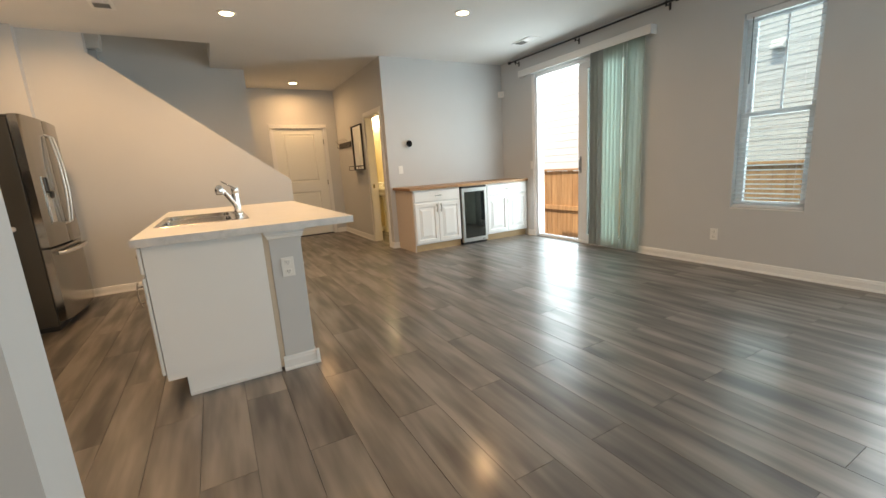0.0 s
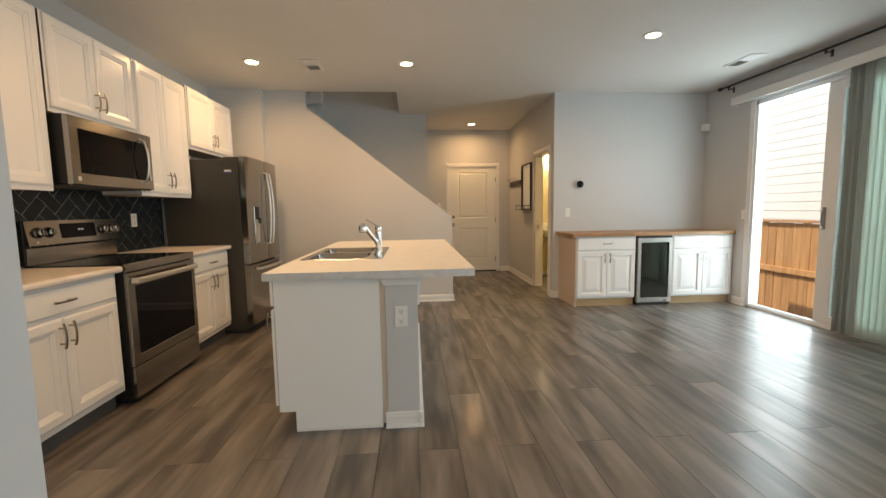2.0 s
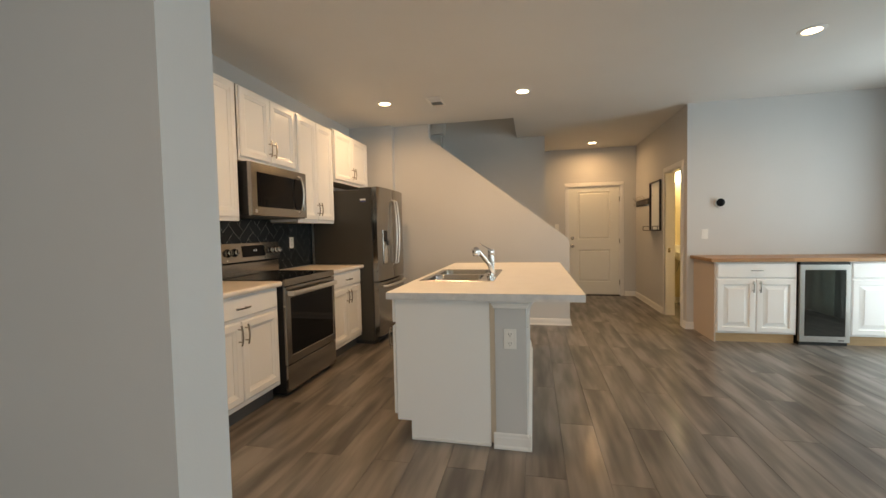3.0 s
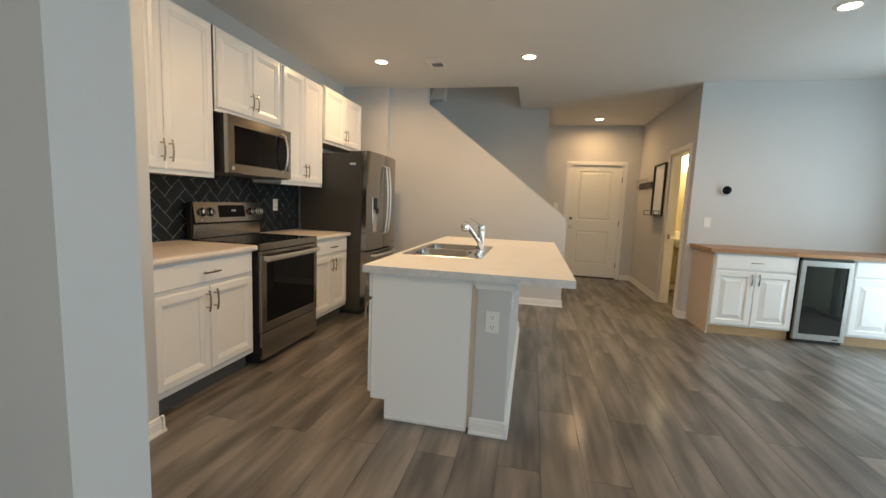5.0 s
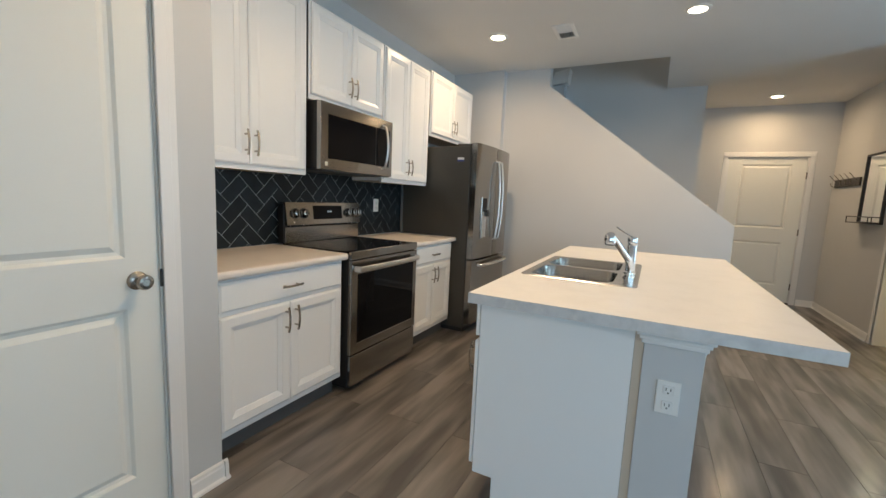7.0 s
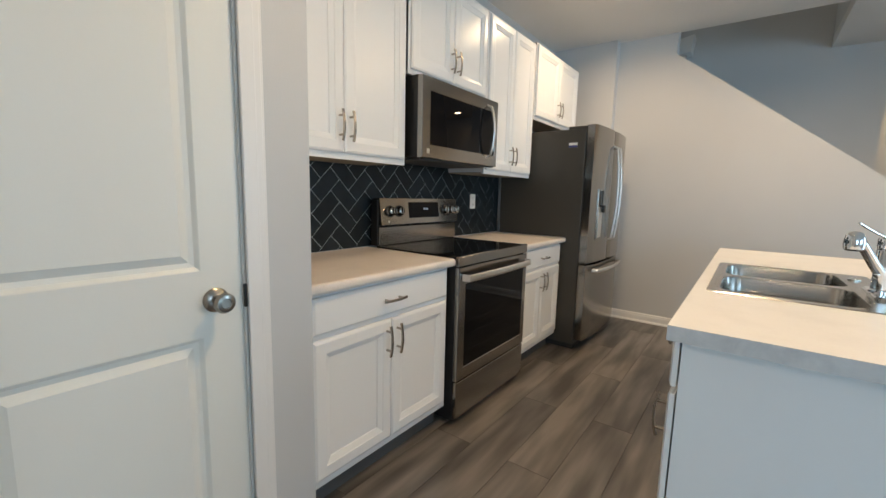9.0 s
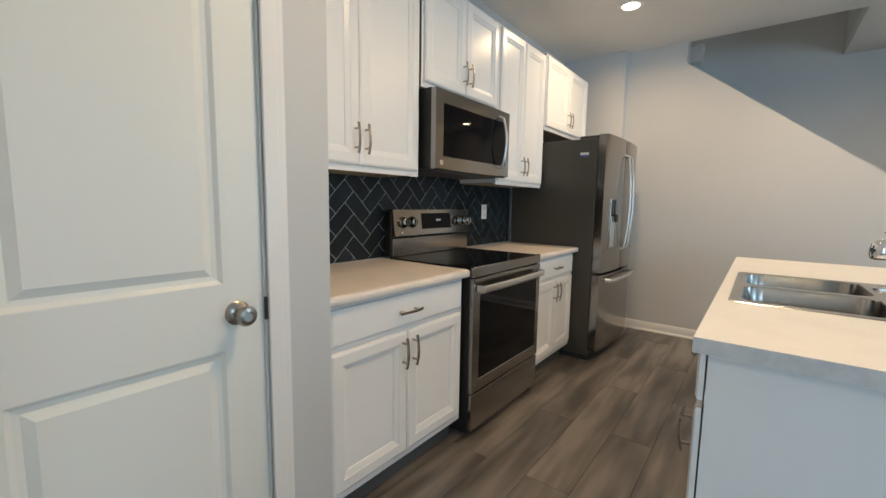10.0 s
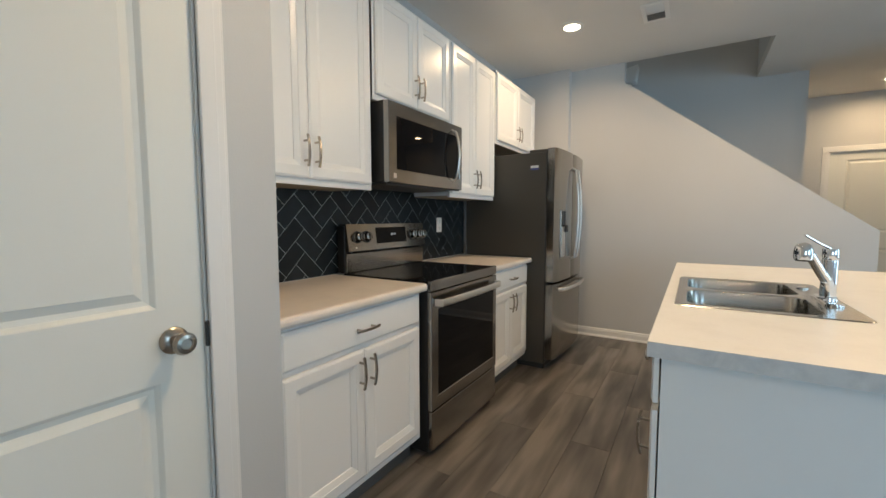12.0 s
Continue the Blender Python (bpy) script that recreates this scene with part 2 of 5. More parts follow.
DISPLAY = emitter("clock_digits", (0.55, 0.75, 1.0), 0.09)


def mirror_glass():
    n = Nodes("mirror_glass")
    return n.out(Base_Color=(0.88, 0.88, 0.87, 1), Metallic=1.0, Roughness=0.01)


MIRROR = mirror_glass()

# ---- mesh helpers ----
BASE = {}


def thing(name, at, label, category, group="", kind=""):
    """An Empty at the base of a thing; its parts are built in world places and hang on it."""
    ob = new(name)
    ob.empty_display_size = 0.05
    ob.matrix_basis = Matrix.Translation(at)
    BASE[ob] = Matrix.Translation(at)
    return tagged(ob, label, category, group, kind)


def part(name, bm, material, parent=None, label="", smooth=False, cast=True):
    me = bpy.data.meshes.new(name)
    bmesh.ops.recalc_face_normals(bm, faces=bm.faces[:])
    bm.to_mesh(me)
    bm.free()
    me.materials.append(material)
    ob = new(name, me)
    if smooth:
        me.polygons.foreach_set("use_smooth", [True] * len(me.polygons))
        me.set_sharp_from_angle(angle=radians(38))
    if parent is not None:
        ob.parent = parent
        ob.matrix_parent_inverse = BASE.get(parent, Matrix()).inverted()
    if not cast:
        ob.visible_shadow = False
    return tagged(ob, label)


def lone(name, bm, material, label, category, group="", kind="", smooth=False):
    """A thing that is one mesh."""
    return tagged(part(name, bm, material, None, label, smooth), label, category, group, kind)


def box(x0, x1, y0, y1, z0, z1, bevel=0.0, seg=2, bm=None):
    own = bmesh.new()
    m = Matrix.LocRotScale(((x0 + x1) / 2, (y0 + y1) / 2, (z0 + z1) / 2), None, (abs(x1 - x0), abs(y1 - y0), abs(z1 - z0)))
    bmesh.ops.create_cube(own, size=1, matrix=m)
    if bevel:
        bmesh.ops.bevel(own, geom=own.edges[:], offset=bevel, segments=seg, profile=0.5, affect="EDGES")
    return join(bm, own)


def join(bm, own):
    if bm is None:
        return own
    tmp = bpy.data.meshes.new("tmp")
    own.to_mesh(tmp)
    own.free()
    bm.from_mesh(tmp)
    bpy.data.meshes.remove(tmp)
    return bm


def cyl(p, q, r, r2=None, n=20, bm=None, bevel=0.0):
    """A round bar or cone from p to q."""
    p, q = Vector(p), Vector(q)
    own = bmesh.new()
    rot = (q - p).to_track_quat("Z", "Y").to_matrix().to_4x4()
    bmesh.ops.create_cone(own, cap_ends=True, segments=n, radius1=r, radius2=r if r2 is None else r2, depth=(q - p).length, matrix=Matrix.Translation((p + q) / 2) @ rot)
    if bevel:
        caps = [e for e in own.edges if any(len(f.verts) > 4 for f in e.link_faces)]
        bmesh.ops.bevel(own, geom=caps, offset=bevel, segments=3, profile=0.5, affect="EDGES")
    return join(bm, own)


def sweep(points, w, h, n=4, up=(0, 0, 1), bm=None):
    """A bar along points. n=4: a flat bar w wide (across up) and h high; more: a round one."""
    own = bmesh.new()
    pts = [Vector(p) for p in points]
    rings = []
    for i, p in enumerate(pts):
        d = (pts[min(i + 1, len(pts) - 1)] - pts[max(i - 1, 0)]).normalized()
        side = d.cross(Vector(up)).normalized()
        top = side.cross(d).normalized()
        ring = []
        for k in range(n):
            a = 2 * math.pi * (k + 0.5) / n
            s = math.sqrt(2) if n == 4 else 1
            ring.append(own.verts.new(p + side * (math.cos(a) * w / 2 * s) + top * (math.sin(a) * h / 2 * s)))
        rings.append(ring)
    for a, b in zip(rings, rings[1:]):
        for k in range(n):
            own.faces.new((a[k], a[(k + 1) % n], b[(k + 1) % n], b[k]))
    own.faces.new(rings[0])
    own.faces.new(rings[-1][::-1])
    return join(bm, own)


def lathe(centre, profile, n=24, axis=(0, 0, 1), bm=None):
    """A turned body: profile of (radius, height) round the axis from centre."""
    own = bmesh.new()
    rot = Vector(axis).to_track_quat("Z", "Y").to_matrix()
    rings = []
    for r, h in profile:
        rings.append([own.verts.new(Vector(centre) + rot @ Vector((r * math.cos(2 * math.pi * k / n), r * math.sin(2 * math.pi * k / n), h))) for k in range(n)])
    for a, b in zip(rings, rings[1:]):
        for k in range(n):
            own.faces.new((a[k], a[(k + 1) % n], b[(k + 1) % n], b[k]))
    own.faces.new(rings[0][::-1])
    own.faces.new(rings[-1])
    return join(bm, own)


def panelled(origin, u, v, n, width, height, thick, panels, profile, bm=None, edge=0.0):
    """A slab with moulded panels in its front: origin is the front's lower corner, u and v run along it, n out of it.
    panels: (u0, v0, u1, v1); profile: (inset, depth) steps inward from a panel's rim."""
    own = bmesh.new()
    o, u, v, n = Vector(origin), Vector(u), Vector(v), Vector(n)
    us = sorted({0.0, width, *(p[0] for p in panels), *(p[2] for p in panels)})
    vs = sorted({0.0, height, *(p[1] for p in panels), *(p[3] for p in panels)})
    made = {}

    def vert(a, b, d=0.0):
        key = (round(a, 5), round(b, 5), round(d, 5))
        if key not in made:
            made[key] = own.verts.new(o + u * a + v * b + n * d)
        return made[key]

    for a0, a1 in zip(us, us[1:]):
        for b0, b1 in zip(vs, vs[1:]):
            mid = ((a0 + a1) / 2, (b0 + b1) / 2)
            if any(p[0] < mid[0] < p[2] and p[1] < mid[1] < p[3] for p in panels):
                continue
            own.faces.new((vert(a0, b0), vert(a1, b0), vert(a1, b1), vert(a0, b1)))
    for a0, b0, a1, b1 in panels:
        rim = [(a0, b0, 0.0), (a1, b0, 0.0), (a1, b1, 0.0), (a0, b1, 0.0)]
        for inset, depth in profile:
            nxt = [(a0 + inset, b0 + inset, depth), (a1 - inset, b0 + inset, depth), (a1 - inset, b1 - inset, depth), (a0 + inset, b1 - inset, depth)]
            for k in range(4):
                own.faces.new((vert(*rim[k]), vert(*rim[(k + 1) % 4]), vert(*nxt[(k + 1) % 4]), vert(*nxt[k])))
            rim = nxt
        own.faces.new([vert(*p) for p in rim])
    # edge and back, with a small chamfer round the front
    c = edge or min(0.003, thick / 3)
    back = c * 0.55 if edge else c
    ring0 = [own.verts.new(o + u * a + v * b) for a, b in ((0, 0), (width, 0), (width, height), (0, height))]
    ring1 = [own.verts.new(o + u * (a + s * c) + v * (b + t * c) - n * back) for a, b, s, t in ((0, 0, -1, -1), (width, 0, 1, -1), (width, height, 1, 1), (0, height, -1, 1))]
    ring2 = [own.verts.new(w.co - n * (thick - back)) for w in ring1]
    for r, s in ((ring0, ring1), (ring1, ring2)):
        for k in range(4):
            own.faces.new((r[k], r[(k + 1) % 4], s[(k + 1) % 4], s[k]))
    own.faces.new(ring2)
    bmesh.ops.remove_doubles(own, verts=own.verts[:], dist=0.00005)
    return join(bm, own)


def cabinet_front(origin, u, v, n, width, height, thick, panels=(), profile=(), edge=0.010):
    """A cabinet door or drawer front with a broad bevel round its rim."""
    o = Vector(origin) + (Vector(u) + Vector(v)) * edge
    inner = [(a - edge, b - edge, c - edge, d - edge) for a, b, c, d in panels]
    return panelled(o, u, v, n, width - 2 * edge, height - 2 * edge, thick, inner, profile, edge=edge)


def outline_slab(points, lo, hi, axis="y", bm=None):
    """A slab from an outline: points (x, z) pushed along y, or (x, y) pushed along z."""
    own = bmesh.new()
    place = (lambda p, d: (p[0], d, p[1])) if axis == "y" else ((lambda p, d: (p[0], p[1], d)) if axis == "z" else (lambda p, d: (d, p[0], p[1])))
    a = [own.verts.new(place(p, lo)) for p in points]
    b = [own.verts.new(place(p, hi)) for p in points]
    own.faces.new(a)
    own.faces.new(b[::-1])
    for k in range(len(a)):
        own.faces.new((a[k], a[(k + 1) % len(a)], b[(k + 1) % len(a)], b[k]))
    return join(bm, own)


def bar_pull(centre, along, out, length, mat, parent, stand=0.028):
    """An arched cabinet pull on two posts."""
    c, a, n = Vector(centre), Vector(along), Vector(out)
    pts = []
    for k in range(9):
        s = -1 + k / 4
        pts.append(c + a * (s * length / 2) + n * (stand + 0.010 * (1 - s * s) - 0.004))
    bm = sweep(pts, 0.010, 0.007, 4, n)
    for s in (-0.62, 0.62):
        cyl(c + a * (s * length / 2), c + a * (s * length / 2) + n * stand, 0.005, n=10, bm=bm)
    return part("handle", bm, mat, parent, "brushed nickel arched pull")

# ---- large structure ----
LEFT, RIGHT, FAR, BACK = -1.91, 4.595, 5.82, -3.2
T = 0.12


def wall(name, bm, label, mat=None):
    return lone(name, bm, mat or WALL, label, "wall", kind="structure")


def cut_wall_x(x0, x1, y0, y1, z0, z1, holes):
    """A wall along y, from x0 to x1 thick, with holes (y0, y1, z0, z1) through it."""
    bm = bmesh.new()
    ys = sorted({y0, y1, *(h[0] for h in holes), *(h[1] for h in holes)})
    for a, b in zip(ys, ys[1:]):
        spans = [(z0, z1)]
        for h in holes:
            if h[0] < (a + b) / 2 < h[1]:
                spans = [s for lo, hi in spans for s in ((lo, h[2]), (h[3], hi)) if s[1] - s[0] > 1e-4]
        for lo, hi in spans:
            box(x0, x1, a, b, lo, hi, bm=bm)
    return bm


def cut_wall_y(y0, y1, x0, x1, z0, z1, holes):
    bm = bmesh.new()
    xs = sorted({x0, x1, *(h[0] for h in holes), *(h[1] for h in holes)})
    for a, b in zip(xs, xs[1:]):
        spans = [(z0, z1)]
        for h in holes:
            if h[0] < (a + b) / 2 < h[1]:
                spans = [s for lo, hi in spans for s in ((lo, h[2]), (h[3], hi)) if s[1] - s[0] > 1e-4]
        for lo, hi in spans:
            box(a, b, y0, y1, lo, hi, bm=bm)
    return bm


SL_Y0, SL_Y1, SL_TOP = 3.20, 5.02, 2.44
WIN_Y0, WIN_Y1, WIN_Z0, WIN_Z1 = 1.635, 2.22, 0.60, 2.36
# The opening at y -0.15 to 1.05 is unseen, added to hold a daylight lamp.
wall("wall_east", cut_wall_x(RIGHT, RIGHT + 0.15, BACK - T, FAR + T, 0, CEIL + 0.1, [(SL_Y0, SL_Y1, 0, SL_TOP), (WIN_Y0, WIN_Y1, WIN_Z0, WIN_Z1), (-0.15, 1.05, WIN_Z0, WIN_Z1)]), "light grey painted wall with sliding door and window openings")
wall("wall_west", box(LEFT - T, LEFT, BACK - T, FAR - 0.1, 0, CEIL + 0.1), "light grey painted kitchen wall behind the cabinets")
wall("wall_bar", box(2.47, RIGHT, FAR, FAR + T, 0, CEIL + 0.1), "light grey painted wall above the drinks bar")
wall("wall_hall", cut_wall_x(2.47, 2.59, FAR + T, 8.37 + T, 0, CEIL + 0.1, [(6.0, 6.66, 0, 2.035)]), "grey painted hallway wall with a bathroom doorway")
wall("wall_entry", cut_wall_y(8.37, 8.37 + T, 0.70, 2.47, 0, CEIL + 0.1, [(1.285, 2.195, 0, 2.055)]), "warm lit grey wall round the front door")
# The high opening is unseen, added to let sky light into the stairwell.
wall("wall_stairwell", cut_wall_y(7.05, 7.05 + T, LEFT - T, 0.82, 0, 5.4, [(-0.9, -0.68, 3.9, 4.7)]), "grey painted back wall of the stairwell")
wall("wall_entry_side", box(0.70, 0.82, 7.05 + T, 8.37, 0, CEIL + 0.1), "grey painted side wall of the entry")
wall("wall_stair", outline_slab([(LEFT, 0), (1.085, 0), (1.085, 1.135), (-0.775, 2.57), (-0.775, CEIL + 0.1), (LEFT, CEIL + 0.1)], FAR, FAR + T), "light grey stair wall with a sloping top edge")
wall("wall_chase", box(LEFT, -1.28, FAR - 0.1, FAR, 0, CEIL + 0.1), "light grey boxed-out strip of the stair wall")
wall("wall_stairwell_upper", box(LEFT - T, 0.51, FAR - 0.1, FAR + 0.02, CEIL + 0.1, 5.4), "grey painted wall above the stair opening")
wall("wall_stairwell_side", box(0.387, 0.51, FAR + 0.02, 7.05, CEIL + 0.1, 5.4), "grey painted side of the stair opening")
wall("wall_stairwell_end", box(LEFT - T, LEFT, FAR + 0.02, 7.05, 0, 5.4), "grey painted end wall of the stairwell")
wall("wall_partition", box(LEFT, -0.206, 1.076, 1.245, 0, CEIL + 0.1), "grey painted partition wall with a square end")
wall("wall_pantry", cut_wall_x(-1.32, -1.2, 1.245, 2.168, 0, CEIL + 0.1, [(1.325, 1.953, 0, 2.045)]), "light grey wall round the pantry door")
wall("wall_pantry_return", box(LEFT, -1.32, 2.075, 2.195, 0, CEIL + 0.1), "light grey return wall beside the cabinets")
# The window opening here is out of view, added for the south daylight.
wall("wall_south", cut_wall_y(BACK - T, BACK, LEFT, RIGHT, 0, CEIL + 0.1, [(1.5, 3.3, 0.6, 2.3)]), "grey painted wall with an added unseen window opening")
bm = bmesh.new()
box(2.59, 4.4, 7.75, 7.87, 0, CEIL + 0.1, bm=bm)
box(4.4, 4.5, FAR + T, 7.87, 0, CEIL + 0.1, bm=bm)
box(2.59, 4.4, FAR + T, FAR + T + 0.01, 0, CEIL, bm=bm)
box(2.59, 2.597, 6.75, 7.75, 0, CEIL, bm=bm)
wall("wall_bathroom", bm, "cream painted bathroom walls", BATHWALL)

bm = bmesh.new()
for x0, x1, y0, y1 in ((LEFT, RIGHT, BACK, FAR + 0.02), (0.387, 2.47, FAR + 0.02, 7.05), (0.82, 2.47, 7.05, 8.37), (2.59, 4.4, FAR + T, 7.75)):
    box(x0, x1, y0, y1, CEIL, CEIL + 0.1, bm=bm)
lone("ceiling", bm, CEILING, "flat white painted ceiling with an opening over the stairs", "ceiling", kind="structure")
lone("ceiling_stairwell", box(LEFT - T, 0.51, FAR - 0.1, 7.17, 5.4, 5.5), CEILING, "white ceiling high above the stairs", "ceiling", kind="structure")


def baseboard(p, q, out, label="white painted baseboard along the wall"):
    """A baseboard with a rounded shoe from p to q; out points into the room."""
    p, q, n = Vector((*p, 0)), Vector((*q, 0)), Vector((*out, 0))
    prof = [(0, 0), (0.024, 0), (0.023, 0.010), (0.014, 0.019), (0.013, 0.062), (0.010, 0.070), (0.009, 0.080), (0.004, 0.087), (0, 0.088)]
    bm = bmesh.new()
    rings = [[bm.verts.new(c + n * d + Vector((0, 0, z))) for d, z in prof] for c in (p, q)]
    k = len(prof)
    for i in range(k):
        bm.faces.new((rings[0][i], rings[0][(i + 1) % k], rings[1][(i + 1) % k], rings[1][i]))
    bm.faces.new(rings[0])
    bm.faces.new(rings[1][::-1])
    return lone("baseboard", bm, TRIM, label, "baseboard", kind="structure")


e = 0.001
baseboard((RIGHT - e, BACK), (RIGHT - e, SL_Y0 - 0.0), (-1, 0))
baseboard((RIGHT - e, SL_Y1), (RIGHT - e, 5.2), (-1, 0))
baseboard((-1.28, FAR - e), (1.085, FAR - e), (0, -1))
baseboard((1.085 + e, FAR - 0.02), (1.085 + e, FAR + T), (1, 0))
baseboard((2.47 - e, FAR - 0.02), (2.47 - e, 5.93), (-1, 0))
baseboard((2.45, FAR - e), (2.55, FAR - e), (0, -1))
baseboard((2.47 - e, 6.73), (2.47 - e, 8.37), (-1, 0))
baseboard((2.275, 8.37 - e), (2.47, 8.37 - e), (0, -1))
baseboard((0.82, 8.37 - e), (1.205, 8.37 - e), (0, -1))
baseboard((-1.2 + e, 2.024), (-1.2 + e, 2.190), (1, 0))
baseboard((-1.3, 2.168 + e), (-1.177, 2.168 + e), (0, 1))
baseboard((-0.206 + e, 1.076), (-0.206 + e, 1.245), (1, 0))
baseboard((LEFT, 1.076 - e), (-0.184, 1.076 - e), (0, -1))
baseboard((LEFT, BACK + e), (RIGHT, BACK + e), (0, 1))
baseboard((2.6, 7.75 - e), (4.4, 7.75 - e), (0, -1))


def casing(axis, face, out, a0, a1, top, width=0.068, thick=0.016, parent=None):
    """Door casing: two legs and a head, each stepped, on a wall's face. axis: the way the wall runs."""
    for name, lo0, hi0, z0, z1, head in (("casing_leg", a0 - width, a0, 0, top, 0), ("casing_leg", a1, a1 + width, 0, top, 1), ("casing_head", a0 - width, a1 + width, top, top + width, 2)):
        bm = bmesh.new()
        for share, t in ((1.0, thick * 0.5), (0.88, thick * 0.75), (0.60, thick)):
            cut = width * (1 - share)
            lo, hi, zt = lo0, hi0, z1
            if head == 0:
                lo += cut
            elif head == 1:
                hi -= cut
            else:
                lo, hi, zt = lo + cut, hi - cut, z1 - cut
            s0, s1 = face + out * 0.0005, face + out * t
            if axis == "y":
                box(s0, s1, lo, hi, z0, zt, 0.002, 1, bm=bm)
            else:
                box(lo, hi, s0, s1, z0, zt, 0.002, 1, bm=bm)
        part(name, bm, TRIM, parent, "white painted door casing")


MOULDED = [(0.002, -0.001), (0.011, -0.009), (0.023, -0.0115), (0.041, -0.003), (0.043, -0.002)]
RAISED = [(0.004, -0.015), (0.011, -0.016), (0.050, -0.005), (0.053, -0.0015)]
SHAKER = [(0.002, -0.003), (0.005, -0.0035), (0.024, -0.011), (0.026, -0.015)]


def knob(at, out, parent, mat):
    """A round door knob on a rose."""
    p, n = Vector(at), Vector(out)
    bm = lathe(p, [(0.033, 0.0), (0.033, 0.004), (0.028, 0.009), (0.014, 0.013), (0.012, 0.030), (0.018, 0.036), (0.026, 0.045), (0.027, 0.054), (0.022, 0.062), (0.014, 0.064), (0.012, 0.061), (0.002, 0.061)], 28, n)
    return part("door_knob", bm, mat, parent, "satin nickel round knob", smooth=True)


# pantry door, closed
d = thing("door_pantry", (-1.2, 1.635, 0), "closed white two-panel pantry door with satin nickel knob", "door", kind="structure")
slab = part("slab", panelled((-1.207, 1.332, 0.012), (0, 1, 0), (0, 0, 1), (1, 0, 0), 0.613, 2.028, 0.035,
                             [(0.104, 0.20, 0.509, 0.837), (0.104, 1.015, 0.509, 1.905)], MOULDED), DOORPAINT, d)
casing("y", -1.2, 1, 1.325, 1.953, 2.045, parent=d)
bm = bmesh.new()
box(-1.32, -1.1995, 1.325, 1.3305, 0, 2.045, bm=bm)
box(-1.32, -1.1995, 1.9475, 1.953, 0, 2.045, bm=bm)
box(-1.32, -1.1995, 1.325, 1.953, 2.0415, 2.047, bm=bm)
part("jamb", bm, TRIM, d)
k = knob((-1.207, 1.874, 0.945), (1, 0, 0), d, NICKEL)
part("latch_plate", box(-1.2035, -1.1925, 1.9455, 1.957, 0.912, 0.978, 0.003), BLACKMETAL, d, "dark metal latch strike plate")

# front door, closed
d = thing("door_front", (1.74, 8.37, 0), "closed white two-panel front door with deadbolt", "door", kind="structure")
part("slab", panelled((1.297, 8.385, 0.02), (1, 0, 0), (0, 0, 1), (0, -1, 0), 0.886, 2.025, 0.04,
                      [(0.155, 0.235, 0.731, 0.845), (0.155, 1.04, 0.731, 1.93)], MOULDED), DOORPAINT, d)
casing("x", 8.37, -1, 1.285, 2.195, 2.055, parent=d)
bm = bmesh.new()
box(1.285, 1.294, 8.3705, 8.49, 0, 2.055, bm=bm)
box(2.186, 2.195, 8.3705, 8.49, 0, 2.055, bm=bm)
box(1.285, 2.195, 8.3705, 8.49, 2.047, 2.055, bm=bm)
part("jamb", bm, TRIM, d)
part("threshold", box(1.285, 2.195, 8.345, 8.49, 0.0, 0.02, 0.004), BLACKMETAL, d, "dark metal threshold")
knob((1.352, 8.385, 0.935), (0, -1, 0), d, NICKEL)
part("deadbolt", lathe((1.352, 8.385, 1.085), [(0.030, 0), (0.030, 0.006), (0.022, 0.014), (0.008, 0.016), (0.007, 0.03), (0.001, 0.03)], 24, (0, -1, 0)), NICKEL, d, "satin nickel deadbolt", smooth=True)
for z in (0.25, 1.02, 1.80):
    part("hinge", cyl((2.190, 8.377, z - 0.045), (2.190, 8.377, z + 0.045), 0.008, n=12), NICKEL, d, "nickel butt hinge")

# bathroom doorway, open
d = thing("doorway_bathroom", (2.53, 6.33, 0), "white cased bathroom doorway standing open", "doorway", kind="structure")
casing("y", 2.47, -1, 6.0, 6.66, 2.035, parent=d)
bm = bmesh.new()
box(2.468, 2.592, 6.0, 6.012, 0, 2.035, bm=bm)
box(2.468, 2.592, 6.648, 6.66, 0, 2.035, bm=bm)
box(2.468, 2.592, 6.0, 6.66, 2.023, 2.035, bm=bm)
part("jamb", bm, TRIM, d)
part("strike_plate", box(2.50, 2.535, 6.644, 6.649, 0.90, 0.965, 0.001), NICKEL, d, "nickel strike plate")

# ---- sliding door, blinds, window ----
d = thing("sliding_door", (RIGHT + 0.08, 4.11, 0), "white vinyl sliding patio door pushed open", "sliding door", kind="structure")
bm = bmesh.new()
x0, x1 = RIGHT + 0.012, RIGHT + 0.135
box(x0, x1, SL_Y0, SL_Y0 + 0.045, 0, SL_TOP, 0.003, bm=bm)
box(x0, x1, SL_Y1 - 0.045, SL_Y1, 0, SL_TOP, 0.003, bm=bm)
box(x0, x1, SL_Y0, SL_Y1, SL_TOP - 0.045, SL_TOP, 0.003, bm=bm)
box(x0, x1, SL_Y0, SL_Y1, 0.0, 0.028, 0.003, bm=bm)
box(x0 + 0.055, x0 + 0.062, SL_Y0, SL_Y1, 0.028, 0.042, bm=bm)
box(x0 + 0.01, x0 + 0.016, SL_Y0, SL_Y1, 0.028, 0.042, bm=bm)
part("frame", bm, VINYL, d)


